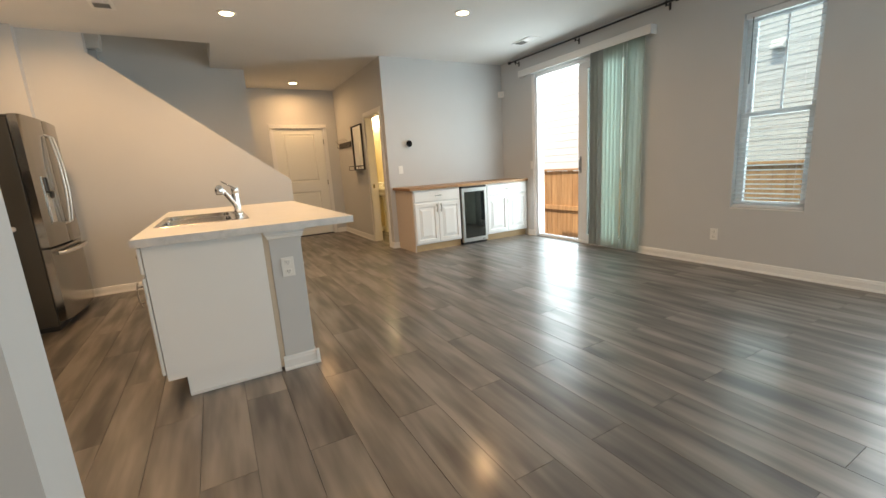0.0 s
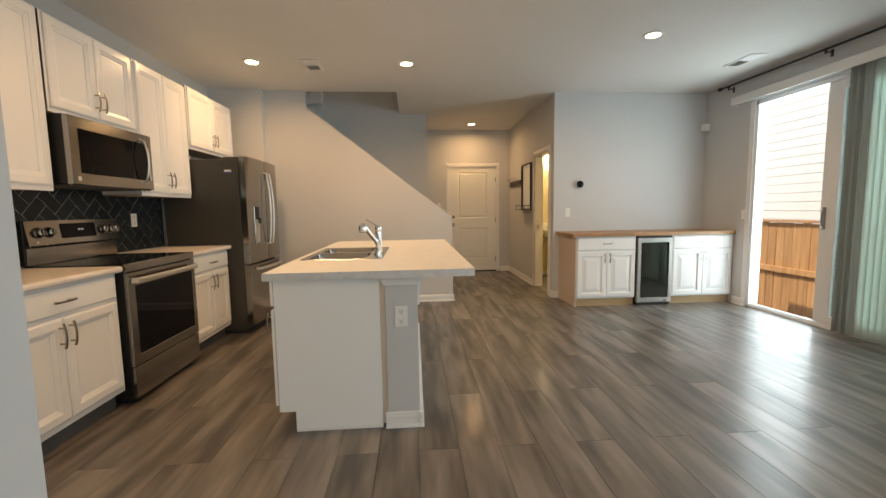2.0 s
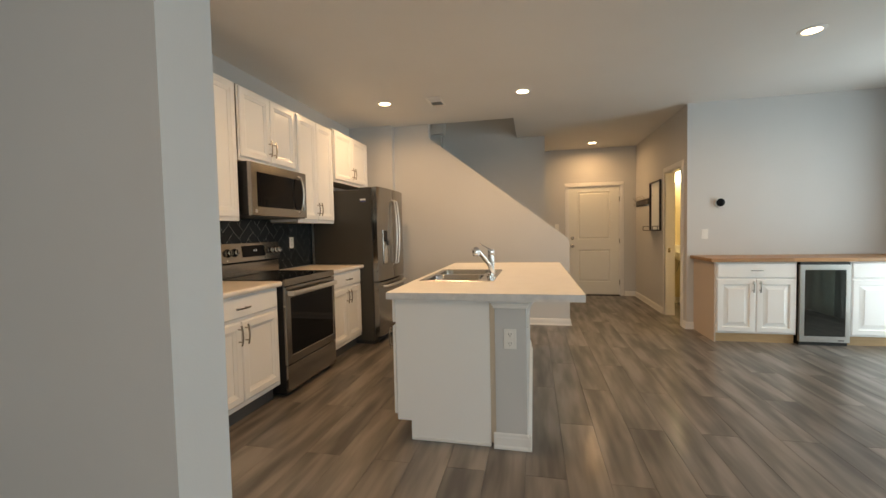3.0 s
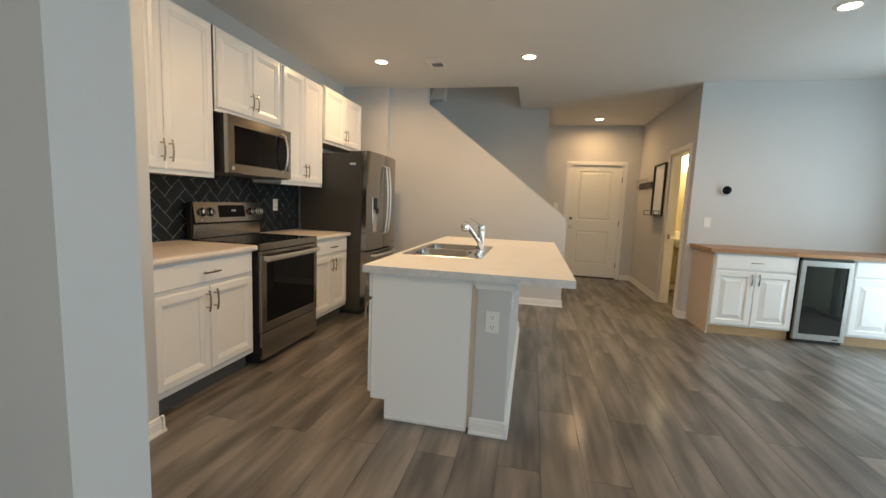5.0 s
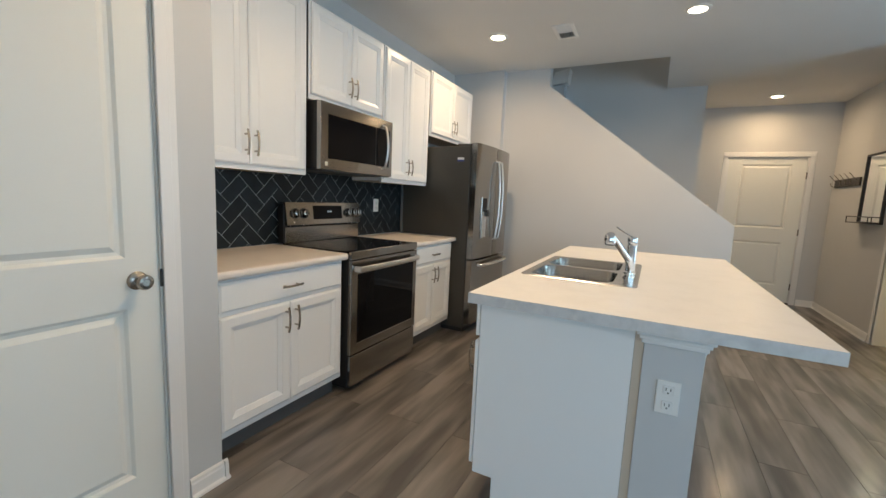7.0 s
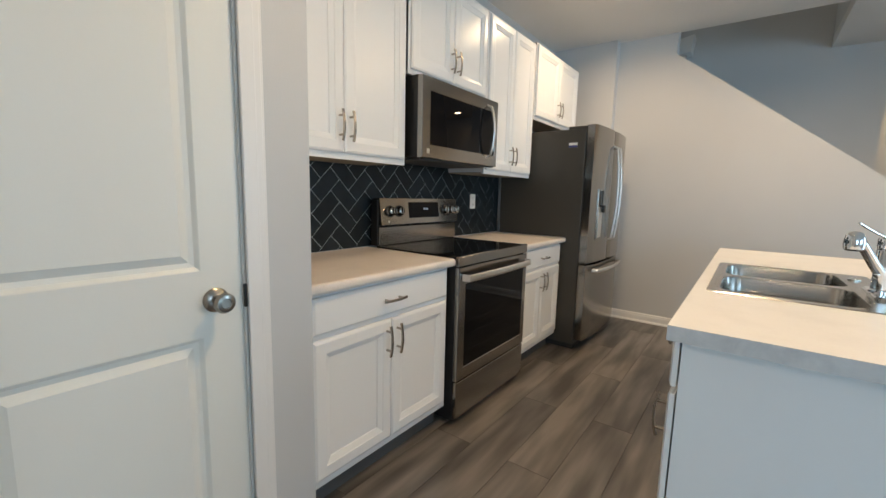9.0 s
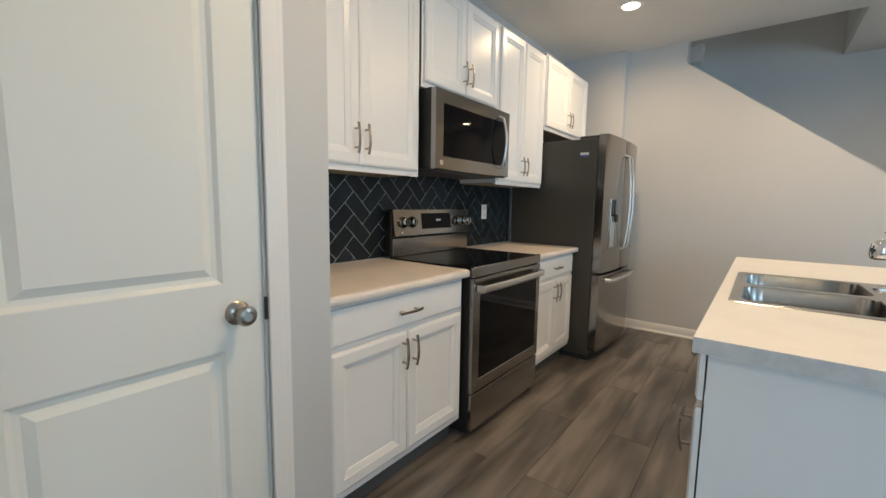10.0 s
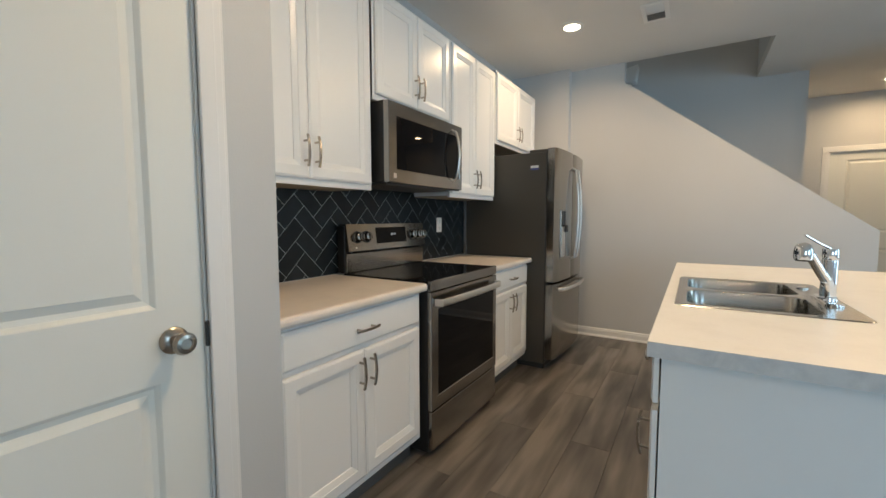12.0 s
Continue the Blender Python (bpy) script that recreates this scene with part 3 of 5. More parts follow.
def sash(x, y0, y1, z0, z1, stile, rail, parent, name="panel", pane=PANE):
    bm = bmesh.new()
    a, b = x - 0.018, x + 0.018
    box(a, b, y0, y0 + stile, z0, z1, 0.003, bm=bm)
    box(a, b, y1 - stile, y1, z0, z1, 0.003, bm=bm)
    box(a, b, y0 + stile, y1 - stile, z0, z0 + rail, 0.003, bm=bm)
    box(a, b, y0 + stile, y1 - stile, z1 - rail, z1, 0.003, bm=bm)
    p = part(name, bm, VINYL, parent)
    part("pane", box(x - 0.003, x + 0.003, y0 + stile - 0.005, y1 - stile + 0.005, z0 + rail - 0.005, z1 - rail + 0.005), pane, p, "clear greenish glass" if pane is PANE else "glass tinted to dim the outside light", cast=False)
    return p


sash(RIGHT + 0.105, SL_Y0 + 0.03, 4.10, 0.035, SL_TOP - 0.04, 0.065, 0.075, d, "fixed_panel")
slider = sash(RIGHT + 0.052, SL_Y0 + 0.145, 4.19, 0.042, SL_TOP - 0.042, 0.15, 0.08, d, "sliding_panel")
bm = box(RIGHT + 0.022, RIGHT + 0.034, 4.13, 4.16, 0.98, 1.20, 0.004)
sweep([(RIGHT + 0.03, 4.145, 1.01), (RIGHT + 0.002, 4.145, 1.03), (RIGHT + 0.002, 4.145, 1.15), (RIGHT + 0.03, 4.145, 1.17)], 0.014, 0.014, 8, (0, 1, 0), bm)
part("pull", bm, CORD, slider, "grey pull handle")
bm = bmesh.new()
box(RIGHT, RIGHT + 0.15, SL_Y0 - 0.001, SL_Y0 + 0.006, 0, SL_TOP, bm=bm)
box(RIGHT - 0.002, RIGHT + 0.15, SL_Y1 - 0.006, SL_Y1 + 0.055, 0, SL_TOP, bm=bm)
part("reveal", bm, TRIM, d, "white painted reveal")

d = thing("vertical_blind", (4.55, 4.16, 2.50), "drawn-back sheer grey-green vertical blind under white valance", "blind")
bm = box(4.487, 4.500, 3.07, 5.26, 2.44, 2.535, 0.003)
box(4.500, RIGHT - 0.002, 3.07, 3.083, 2.44, 2.535, bm=bm)
box(4.500, RIGHT - 0.002, 5.247, 5.26, 2.44, 2.535, bm=bm)
box(4.500, RIGHT - 0.002, 3.083, 5.247, 2.523, 2.534, bm=bm)
part("valance", bm, TRIM, d, "white valance board")
part("head_rail", box(4.53, 4.57, 3.10, 5.23, 2.485, 2.52, 0.003), VINYL, d)
for i in range(13):
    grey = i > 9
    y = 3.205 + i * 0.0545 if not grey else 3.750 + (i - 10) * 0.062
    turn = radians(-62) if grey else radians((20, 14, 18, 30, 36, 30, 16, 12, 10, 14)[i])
    w = 0.0445
    bm = bmesh.new()
    cols = []
    for s in (-1, -0.5, 0, 0.5, 1):
        bow = 0.006 * (1 - s * s)
        px = 4.548 + math.sin(turn) * w * s + math.cos(turn) * bow
        py = y + math.cos(turn) * w * s - math.sin(turn) * bow
        cols.append([bm.verts.new((px, py, z)) for z in (0.025, 2.48)])
    for a, b in zip(cols, cols[1:]):
        bm.faces.new((a[0], b[0], b[1], a[1]))
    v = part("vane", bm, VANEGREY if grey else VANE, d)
    solid = v.modifiers.new("thick", "SOLIDIFY")
    solid.thickness = 0.0008
d2 = thing("curtain_rod", (4.52, 4.16, 2.70), "black metal curtain rod without curtains", "curtain rod")
part("rod", cyl((4.52, 2.83, 2.69), (4.52, 5.47, 2.705), 0.0115, n=16), BLACKMETAL, d2)
for y, s in ((2.83, -1), (5.47, 1)):
    part("finial", lathe((4.52, y, 2.69 if s < 0 else 2.705), [(0.013, 0), (0.022, 0.006), (0.024, 0.03), (0.020, 0.045), (0.004, 0.05)], 18, (0, s, 0)), BLACKMETAL, d2, smooth=True)
for y in (2.93, 4.15, 5.35):
    bm = cyl((4.52, y, 2.672), (4.594, y, 2.672), 0.006, n=10)
    box(4.586, 4.5945, y - 0.012, y + 0.012, 2.63, 2.70, 0.002, bm=bm)
    cyl((4.52, y - 0.006, 2.695), (4.52, y + 0.006, 2.695), 0.017, n=16, bm=bm)
    cyl((4.52, y, 2.655), (4.52, y, 2.68), 0.008, n=10, bm=bm)
    part("bracket", bm, BLACKMETAL, d2)

d = thing("window_1", (RIGHT + 0.08, (WIN_Y0 + WIN_Y1) / 2, WIN_Z0), "white vinyl double-hung window in a drywall reveal", "window", kind="structure")
bm = bmesh.new()
x0, x1 = RIGHT + 0.075, RIGHT + 0.148
box(x0, x1, WIN_Y0, WIN_Y0 + 0.035, WIN_Z0, WIN_Z1, 0.002, bm=bm)
box(x0, x1, WIN_Y1 - 0.035, WIN_Y1, WIN_Z0, WIN_Z1, 0.002, bm=bm)
box(x0, x1, WIN_Y0 + 0.035, WIN_Y1 - 0.035, WIN_Z1 - 0.035, WIN_Z1, 0.002, bm=bm)
box(x0, x1, WIN_Y0 + 0.035, WIN_Y1 - 0.035, WIN_Z0, WIN_Z0 + 0.04, 0.002, bm=bm)
part("window_frame", bm, VINYL, d)
up = sash(RIGHT + 0.122, WIN_Y0 + 0.03, WIN_Y1 - 0.03, 1.46, WIN_Z1 - 0.03, 0.035, 0.035, d, "upper_sash", DIMPANE)
part("muntin", box(RIGHT + 0.117, RIGHT + 0.127, 1.915, 1.933, 1.49, 2.30), VINYL, up)
sash(RIGHT + 0.095, WIN_Y0 + 0.03, WIN_Y1 - 0.03, WIN_Z0 + 0.03, 1.50, 0.035, 0.04, d, "lower_sash", DIMPANE)
part("window_sill", box(RIGHT - 0.006, RIGHT + 0.08, WIN_Y0 + 0.001, WIN_Y1 - 0.001, WIN_Z0 - 0.002, WIN_Z0 + 0.012, 0.004), TRIM, d)

d = thing("window_blind", (RIGHT + 0.035, (WIN_Y0 + WIN_Y1) / 2, WIN_Z0 + 0.02), "lowered white slatted blind with open slats", "blind")
part("head_rail", box(RIGHT + 0.012, RIGHT + 0.058, WIN_Y0 + 0.008, WIN_Y1 - 0.008, WIN_Z1 - 0.052, WIN_Z1 - 0.002, 0.003), VINYL, d)
part("bottom_rail", box(RIGHT + 0.012, RIGHT + 0.058, WIN_Y0 + 0.01, WIN_Y1 - 0.01, WIN_Z0 + 0.016, WIN_Z0 + 0.034, 0.003), VINYL, d)
slat_mesh = None
for i in range(38):
    z = WIN_Z0 + 0.062 + i * 0.0435
    if slat_mesh is None:
        bm = bmesh.new()
        rows = []
        for s in (-1, -0.33, 0.33, 1):
            rows.append([bm.verts.new((s * 0.024, yy, 0.002 * (1 - s * s) + 0.0032 * s)) for yy in (WIN_Y0 + 0.012, WIN_Y1 - 0.012)])
        for a, b in zip(rows, rows[1:]):
            bm.faces.new((a[0], b[0], b[1], a[1]))
        ext = bmesh.ops.extrude_face_region(bm, geom=bm.faces[:])
        bmesh.ops.translate(bm, vec=(0, 0, -0.002), verts=[g for g in ext["geom"] if isinstance(g, bmesh.types.BMVert)])
        first = part("slat", bm, SLAT, d)
        slat_mesh = first.data
        ob = first
    else:
        ob = new("slat", slat_mesh)
        ob.parent = d
        ob.matrix_parent_inverse = BASE[d].inverted()
    ob.matrix_basis = Matrix.Translation((RIGHT + 0.035, 0, z))
for y in (WIN_Y0 + 0.1, WIN_Y1 - 0.1):
    part("ladder_cord", cyl((RIGHT + 0.035, y, WIN_Z0 + 0.03), (RIGHT + 0.035, y, WIN_Z1 - 0.05), 0.0012, n=6), VINYL, d)
part("tilt_wand", cyl((RIGHT + 0.006, WIN_Y1 - 0.075, 1.75), (RIGHT + 0.010, WIN_Y1 - 0.07, WIN_Z1 - 0.045), 0.0045, n=8), RUBBER, d, "slim grey tilt wand")

# ---- outside ----
GZ = -0.75
HOODS = ((3.09, 2.555), (2.54, 2.555))
lone("ground", box(-80, 80, -80, 80, GZ - 0.1, GZ), GROUND, "pale bare ground between the houses", "ground", kind="structure")
d = thing("neighbour_house", (7.6, 4.0, GZ), "pale grey-white lap-sided neighbouring house with white corner board", "house")
part("wall", box(7.62, 8.2, -4.0, 12.0, GZ, 3.42), SIDING, d)
board = None
for i in range(25):
    z = GZ + 0.05 + i * 0.165
    if board is None:
        bm = bmesh.new()
        sec = [(7.62, 0.0), (7.606, 0.0), (7.605, 0.003), (7.611, 0.167), (7.62, 0.167)]
        outline = [[bm.verts.new((x, yy, zz)) for x, zz in sec] for yy in (-4.0, 12.0)]
        for k in range(5):
            bm.faces.new((outline[0][k], outline[0][(k + 1) % 5], outline[1][(k + 1) % 5], outline[1][k]))
        bm.faces.new(outline[0])
        bm.faces.new(outline[1][::-1])
        ob = part("siding_board", bm, SIDING, d)
        board = ob.data
    else:
        ob = new("siding_board", board)
        ob.parent = d
        ob.matrix_parent_inverse = BASE[d].inverted()
    ob.matrix_basis = Matrix.Translation((0, 0, z))
part("corner_board", box(7.57, 7.62, 6.55, 6.70, GZ, 3.42, 0.004), CORNERTRIM, d, "white corner board")
for hy, hz in HOODS:
    bm = outline_slab([(7.60, hz), (7.49, hz), (7.49, hz + 0.03), (7.575, hz + 0.12), (7.60, hz + 0.12)], hy, hy + 0.17)
    hood = part("vent_hood", bm, CORNERTRIM, d, "white wall vent hood")
    part("vent_mouth", box(7.51, 7.585, hy + 0.02, hy + 0.15, hz - 0.004, hz - 0.001), SLOT, hood, "dark hood mouth")

d = thing("fence", (6.4, 4, GZ), "orange-brown cedar privacy fence of upright boards", "fence")
picket = None
for i in range(78):
    y = -1.0 + i * 0.145
    if picket is None:
        ob = part("picket", box(6.40, 6.418, 0, 0.139, GZ, 0.945, 0.003, 1), CEDAR, d)
        picket = ob.data
    else:
        ob = new("picket", picket)
        ob.parent = d
        ob.matrix_parent_inverse = BASE[d].inverted()
    ob.matrix_basis = Matrix.Translation((0.004 * math.sin(i * 7.3), y, 0.006 * math.sin(i * 3.7)))
for z in (-0.55, 0.20):
    part("rail", box(6.36, 6.398, -1.0, 10.3, z - 0.045, z + 0.045, 0.004), CEDAR, d)
part("cap_rail", box(6.355, 6.43, -1.0, 10.3, 0.955, 0.990, 0.004), CEDAR, d)

# ---- kitchen run along the west wall ----
FX = -1.28          # base door fronts
UX = -1.578         # upper door fronts


def base_unit(y0, y1, label, left_over=0.0):
    d = thing("base_cabinet", (LEFT + 0.3, (y0 + y1) / 2, 0), label, "cabinet", "kitchen base cabinets")
    bm = box(LEFT + 0.002, FX - 0.02, y0 + 0.001, y1 - 0.001, 0.115, 0.874)
    part("body", bm, CABINET, d)
    # The toe kick's dark colour stands in for the shade below the doors.
    part("toe_kick", box(LEFT + 0.05, FX - 0.085, y0 + 0.002, y1 - 0.002, 0, 0.115), RUBBER, d, "recessed toe kick darkened as shade")
    w = y1 - y0
    m = (y0 + y1) / 2
    g = 0.022
    dr = part("drawer", cabinet_front((FX, y0 + g, 0.722), (0, 1, 0), (0, 0, 1), (1, 0, 0), w - 2 * g, 0.138, 0.019), CABINET, d)
    bar_pull((FX, m, 0.79), (0, 1, 0), (1, 0, 0), 0.135, NICKEL, dr)
    half = w / 2 - g - 0.002
    for a, hy in ((y0 + g, m - 0.032), (m + 0.002, m + 0.032)):
        ln = part("door", cabinet_front((FX, a, 0.152), (0, 1, 0), (0, 0, 1), (1, 0, 0), half, 0.548, 0.019, [(0.050, 0.050, half - 0.050, 0.498)], SHAKER), CABINET, d)
        bar_pull((FX, hy, 0.61), (0, 0, 1), (1, 0, 0), 0.135, NICKEL, ln)
    return d


def upper_unit(y0, y1, z0, z1, label, handle_low=True):
    d = thing("wall_cabinet", (LEFT + 0.15, (y0 + y1) / 2, z0), label, "cabinet", "kitchen wall cabinets")
    bm = box(LEFT + 0.002, UX - 0.02, y0 + 0.001, y1 - 0.001, z0 + 0.012, z1)
    part("body", bm, CABINET, d)
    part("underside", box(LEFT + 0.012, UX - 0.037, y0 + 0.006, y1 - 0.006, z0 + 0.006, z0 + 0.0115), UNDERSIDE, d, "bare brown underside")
    bm = bmesh.new()
    box(UX - 0.036, UX - 0.0185, y0 + 0.001, y1 - 0.001, z0, z0 + 0.03, 0.002, bm=bm)
    box(UX - 0.034, UX - 0.0185, y0 + 0.001, y0 + 0.03, z0 + 0.03, z1, bm=bm)
    box(UX - 0.034, UX - 0.0185, y1 - 0.03, y1 - 0.001, z0 + 0.03, z1, bm=bm)
    part("face_frame", bm, CABINET, d)
    w, m, g = y1 - y0, (y0 + y1) / 2, 0.016
    half, hh = w / 2 - g - 0.002, z1 - z0 - 0.042
    for a, hy in ((y0 + g, m - 0.030), (m + 0.002, m + 0.030)):
        ln = part("door", cabinet_front((UX, a, z0 + 0.030), (0, 1, 0), (0, 0, 1), (1, 0, 0), half, hh, 0.018, [(0.050, 0.050, half - 0.050, hh - 0.050)], SHAKER), CABINET, d)
        bar_pull((UX, hy, z0 + 0.030 + 0.115), (0, 0, 1), (1, 0, 0), 0.135, NICKEL, ln)
    return d


base_unit(2.205, 3.045, "white two-door base cabinet with a drawer beside the range")
base_unit(3.868, 4.575, "white two-door base cabinet with a drawer beside the fridge")
upper_unit(2.205, 3.040, 1.385, 2.445, "tall white two-door wall cabinet over the worktop")
upper_unit(3.055, 3.835, 1.862, 2.445, "short white two-door wall cabinet above the microwave")
upper_unit(3.845, 4.575, 1.385, 2.445, "tall white two-door wall cabinet beside the fridge")
upper_unit(4.600, 5.565, 1.868, 2.470, "short white two-door wall cabinet above the fridge")


def worktop(y0, y1, label):
    bm = bmesh.new()
    sec = [(LEFT + 0.001, 0.876), (FX + 0.012, 0.876), (FX + 0.021, 0.880), (FX + 0.026, 0.890), (FX + 0.026, 0.902), (FX + 0.022, 0.911), (FX + 0.012, 0.916), (LEFT + 0.001, 0.916)]
    rings = [[bm.verts.new((x, y, z)) for x, z in sec] for y in (y0, y1)]
    k = len(sec)
    for i in range(k):
        bm.faces.new((rings[0][i], rings[0][(i + 1) % k], rings[1][(i + 1) % k], rings[1][i]))
    bm.faces.new(rings[0])
    bm.faces.new(rings[1][::-1])
    return lone("worktop", bm, COUNTER, label, "worktop", "kitchen worktops")


worktop(2.171, 3.052, "pale stone-look laminate worktop next to the range")
worktop(3.862, 4.590, "pale stone-look laminate worktop next to the fridge")


def outlet(at, out, up_size=(0.072, 0.116), slots=True, label="white duplex power outlet on the wall"):
    """A plate with two receptacles, on a wall whose normal is out."""
    p, n = Vector(at), Vector(out)
    side = n.cross(Vector((0, 0, 1)))
    d = thing("power_outlet", at, label, "outlet", "wall outlets")

    def slabs(w, h, dz, t0, t1, bev, dx=0.0):
        c = p + Vector((0, 0, dz)) + side * dx
        a, b = c - side * w / 2 + n * t0, c + side * w / 2 + n * t1
        return box(min(a.x, b.x), max(a.x, b.x), min(a.y, b.y), max(a.y, b.y), c.z - h / 2, c.z + h / 2, bev)

    part("plate", slabs(*up_size, 0, 0.0005, 0.006, 0.002), PLASTIC, d)
    for dz in (-0.027, 0.027):
        part("receptacle", slabs(0.034, 0.030, dz, 0.004, 0.008, 0.003), PLASTIC, d)
        for dx in (-0.007, 0.007):
            part("slot", slabs(0.0028, 0.010, dz + 0.003, 0.006, 0.0085, 0, dx), SLOT, d)
        part("slot", slabs(0.005, 0.005, dz - 0.009, 0.006, 0.0085, 0), SLOT, d)
    return d


def switch(at, out, label="white rocker light switch on the wall"):
    p, n = Vector(at), Vector(out)
    side = n.cross(Vector((0, 0, 1)))
    d = thing("light_switch", at, label, "switch", "light switches")
    for name, w, h, t0, t1 in (("plate", 0.072, 0.116, 0.0005, 0.006), ("rocker", 0.032, 0.066, 0.004, 0.009)):
        a, b = p - side * w / 2 + n * t0, p + side * w / 2 + n * t1
        part(name, box(min(a.x, b.x), max(a.x, b.x), min(a.y, b.y), max(a.y, b.y), p.z - h / 2, p.z + h / 2, 0.002), PLASTIC, d)
    return d


outlet((LEFT + 0.0135, 4.18, 1.185), (1, 0, 0), label="white power outlet on the dark tile backsplash")
outlet((0.490, 2.637, 0.645), (0, -1, 0), label="white duplex power outlet on the island post")
outlet((RIGHT, 2.35, 0.325), (-1, 0, 0), label="white power outlet low on the grey wall")
switch((2.665, FAR, 1.17), (0, -1, 0))
switch((RIGHT, 5.09, 1.12), (-1, 0, 0))
switch((1.07, 8.37, 1.30), (0, -1, 0))

# ---- range ----
RY0, RY1 = 3.066, 3.848
d = thing("range", (-1.57, 3.457, 0), "dark stainless electric range with black glass cooktop", "range")
part("body", box(-1.885, -1.264, RY0, RY1, 0.03, 0.905, 0.003), BLACKPLASTIC, d, "black range side panels")
part("cooktop", box(-1.84, -1.262, RY0, RY1, 0.9055, 0.923, 0.003), BLACKGLASS, d, "black glass cooktop")
part("front_trim", box(-1.2615, -1.238, RY0 - 0.001, RY1 + 0.001, 0.872, 0.926, 0.004), DARKSTEEL, d, "steel front edge")
door = part("oven_door", panelled((-1.238, RY0 + 0.004, 0.258), (0, 1, 0), (0, 0, 1), (1, 0, 0), RY1 - RY0 - 0.008, 0.605, 0.025, [(0.056, 0.062, RY1 - RY0 - 0.045, 0.520)], [(0.003, -0.003)]), DARKSTEEL, d)
part("oven_window", box(-1.246, -1.2395, RY0 + 0.063, RY1 - 0.044, 0.323, 0.775, 0.001), BLACKGLASS, door, "black glass oven window")
hp = [(-1.236, RY0 + 0.028, 0.815)] + [(-1.196 + 0.012 * (1 - s * s), RY0 + 0.036 + (RY1 - RY0 - 0.072) * (s + 1) / 2, 0.815) for s in (-1, -0.75, -0.4, 0, 0.4, 0.75, 1)] + [(-1.236, RY1 - 0.028, 0.815)]
part("oven_handle", sweep(hp, 0.011, 0.038, 12), STEEL, door, "brushed steel bowed strap handle", smooth=True)
part("drawer", box(-1.2635, -1.240, RY0 + 0.004, RY1 - 0.004, 0.045, 0.248, 0.004), DARKSTEEL, d)
part("feet", box(-1.80, -1.31, RY0 + 0.05, RY1 - 0.05, 0, 0.03), SLOT, d)
part("lower_panel", box(-1.878, -1.825, RY0 + 0.012, RY1, 0.9235, 1.035, 0.004), DARKSTEEL, d)
part("panel_side", box(-1.884, -1.832, RY0 - 0.001, RY0 + 0.011, 0.9235, 1.195, 0.002), BLACKPLASTIC, d)
bm = outline_slab([(-1.880, 1.048), (-1.806, 1.048), (-1.828, 1.205), (-1.880, 1.205)], RY0 + 0.012, RY1)
panel = part("control_panel", bm, DARKSTEEL, d)


def on_panel(y, z, lift=0.0):
    s = (z - 1.048) / 0.157
    return Vector((-1.806 - 0.022 * s + lift, y, z))


PN = Vector((0.157, 0, 0.022)).normalized()
bm = bmesh.new()
c = [on_panel(y, z) + PN * 0.0015 for y, z in ((3.325, 1.083), (3.63, 1.083), (3.63, 1.182), (3.325, 1.182))]
q = [bm.verts.new(p) for p in c]
q2 = [bm.verts.new(p - PN * 0.003) for p in c]
bm.faces.new(q)
for k2 in range(4):
    bm.faces.new((q[k2], q[(k2 + 1) % 4], q2[(k2 + 1) % 4], q2[k2]))
disp = part("display", bm, BLACKGLASS, panel, "black glass display")
for i in range(4):
    y = 3.475 + i * 0.011 + (0.005 if i > 1 else 0)
    p = on_panel(y, 1.138) + PN * 0.0022
    part("digit", box(p.x - 0.0002, p.x + 0.0002, y - 0.003, y + 0.003, 1.132, 1.144), DISPLAY, disp, "pale blue clock digit")
for y in (3.155, 3.235, 3.70, 3.765, 3.82):
    p = on_panel(y, 1.128)
    kn = part("knob", lathe(p, [(0.030, 0), (0.030, 0.006), (0.026, 0.010), (0.025, 0.028), (0.021, 0.031), (0.001, 0.031)], 24, PN), DARKSTEEL, panel, "dark steel control knob", smooth=True)
    part("grip", box(p.x + 0.028, p.x + 0.040, y - 0.004, y + 0.004, p.z - 0.012, p.z + 0.022, 0.002), DARKSTEEL, kn)
    part("ring", lathe(p, [(0.036, 0), (0.036, 0.005), (0.031, 0.0055)], 24, PN), BLACKPLASTIC, kn, "black knob ring")
part("badge", box(-1.8075, -1.8062, 3.135, 3.145, 1.062, 1.072), STEEL, panel, "small pale round badge")

# ---- microwave ----
d = thing("microwave", (-1.70, 3.447, 1.425), "dark stainless over-the-range microwave with bowed handle", "microwave")
MY0, MY1 = 3.066, 3.838
part("body", box(-1.90, -1.530, MY0, MY1, 1.432, 1.852, 0.003), BLACKPLASTIC, d, "black microwave casing")
door = part("door", panelled((-1.496, MY0, 1.432), (0, 1, 0), (0, 0, 1), (1, 0, 0), MY1 - MY0, 0.412, 0.034, [(0.060, 0.066, 0.742, 0.345)], [(0.002, -0.002)]), DARKSTEEL, d)
part("window", box(-1.502, -1.4975, MY0 + 0.063, MY0 + 0.565, 1.500, 1.775, 0.001), BLACKGLASS, door, "black glass window")
part("keypad", box(-1.502, -1.4970, MY0 + 0.568, MY0 + 0.739, 1.500, 1.775, 0.001), BLACKGLASS, door, "black glass keypad")
hp = [(-1.497, 3.712, 1.480)] + [(-1.468 + 0.026 * (1 - s * s), 3.712, 1.643 + 0.150 * s) for s in (-1, -0.7, -0.35, 0, 0.35, 0.7, 1)] + [(-1.497, 3.712, 1.806)]
part("handle", sweep(hp, 0.022, 0.014, 10, (1, 0, 0)), STEEL, door, "brushed steel bowed handle", smooth=True)
part("badge", box(-1.4962, -1.4950, 3.10, 3.125, 1.452, 1.478), STEEL, door, "small pale badge")
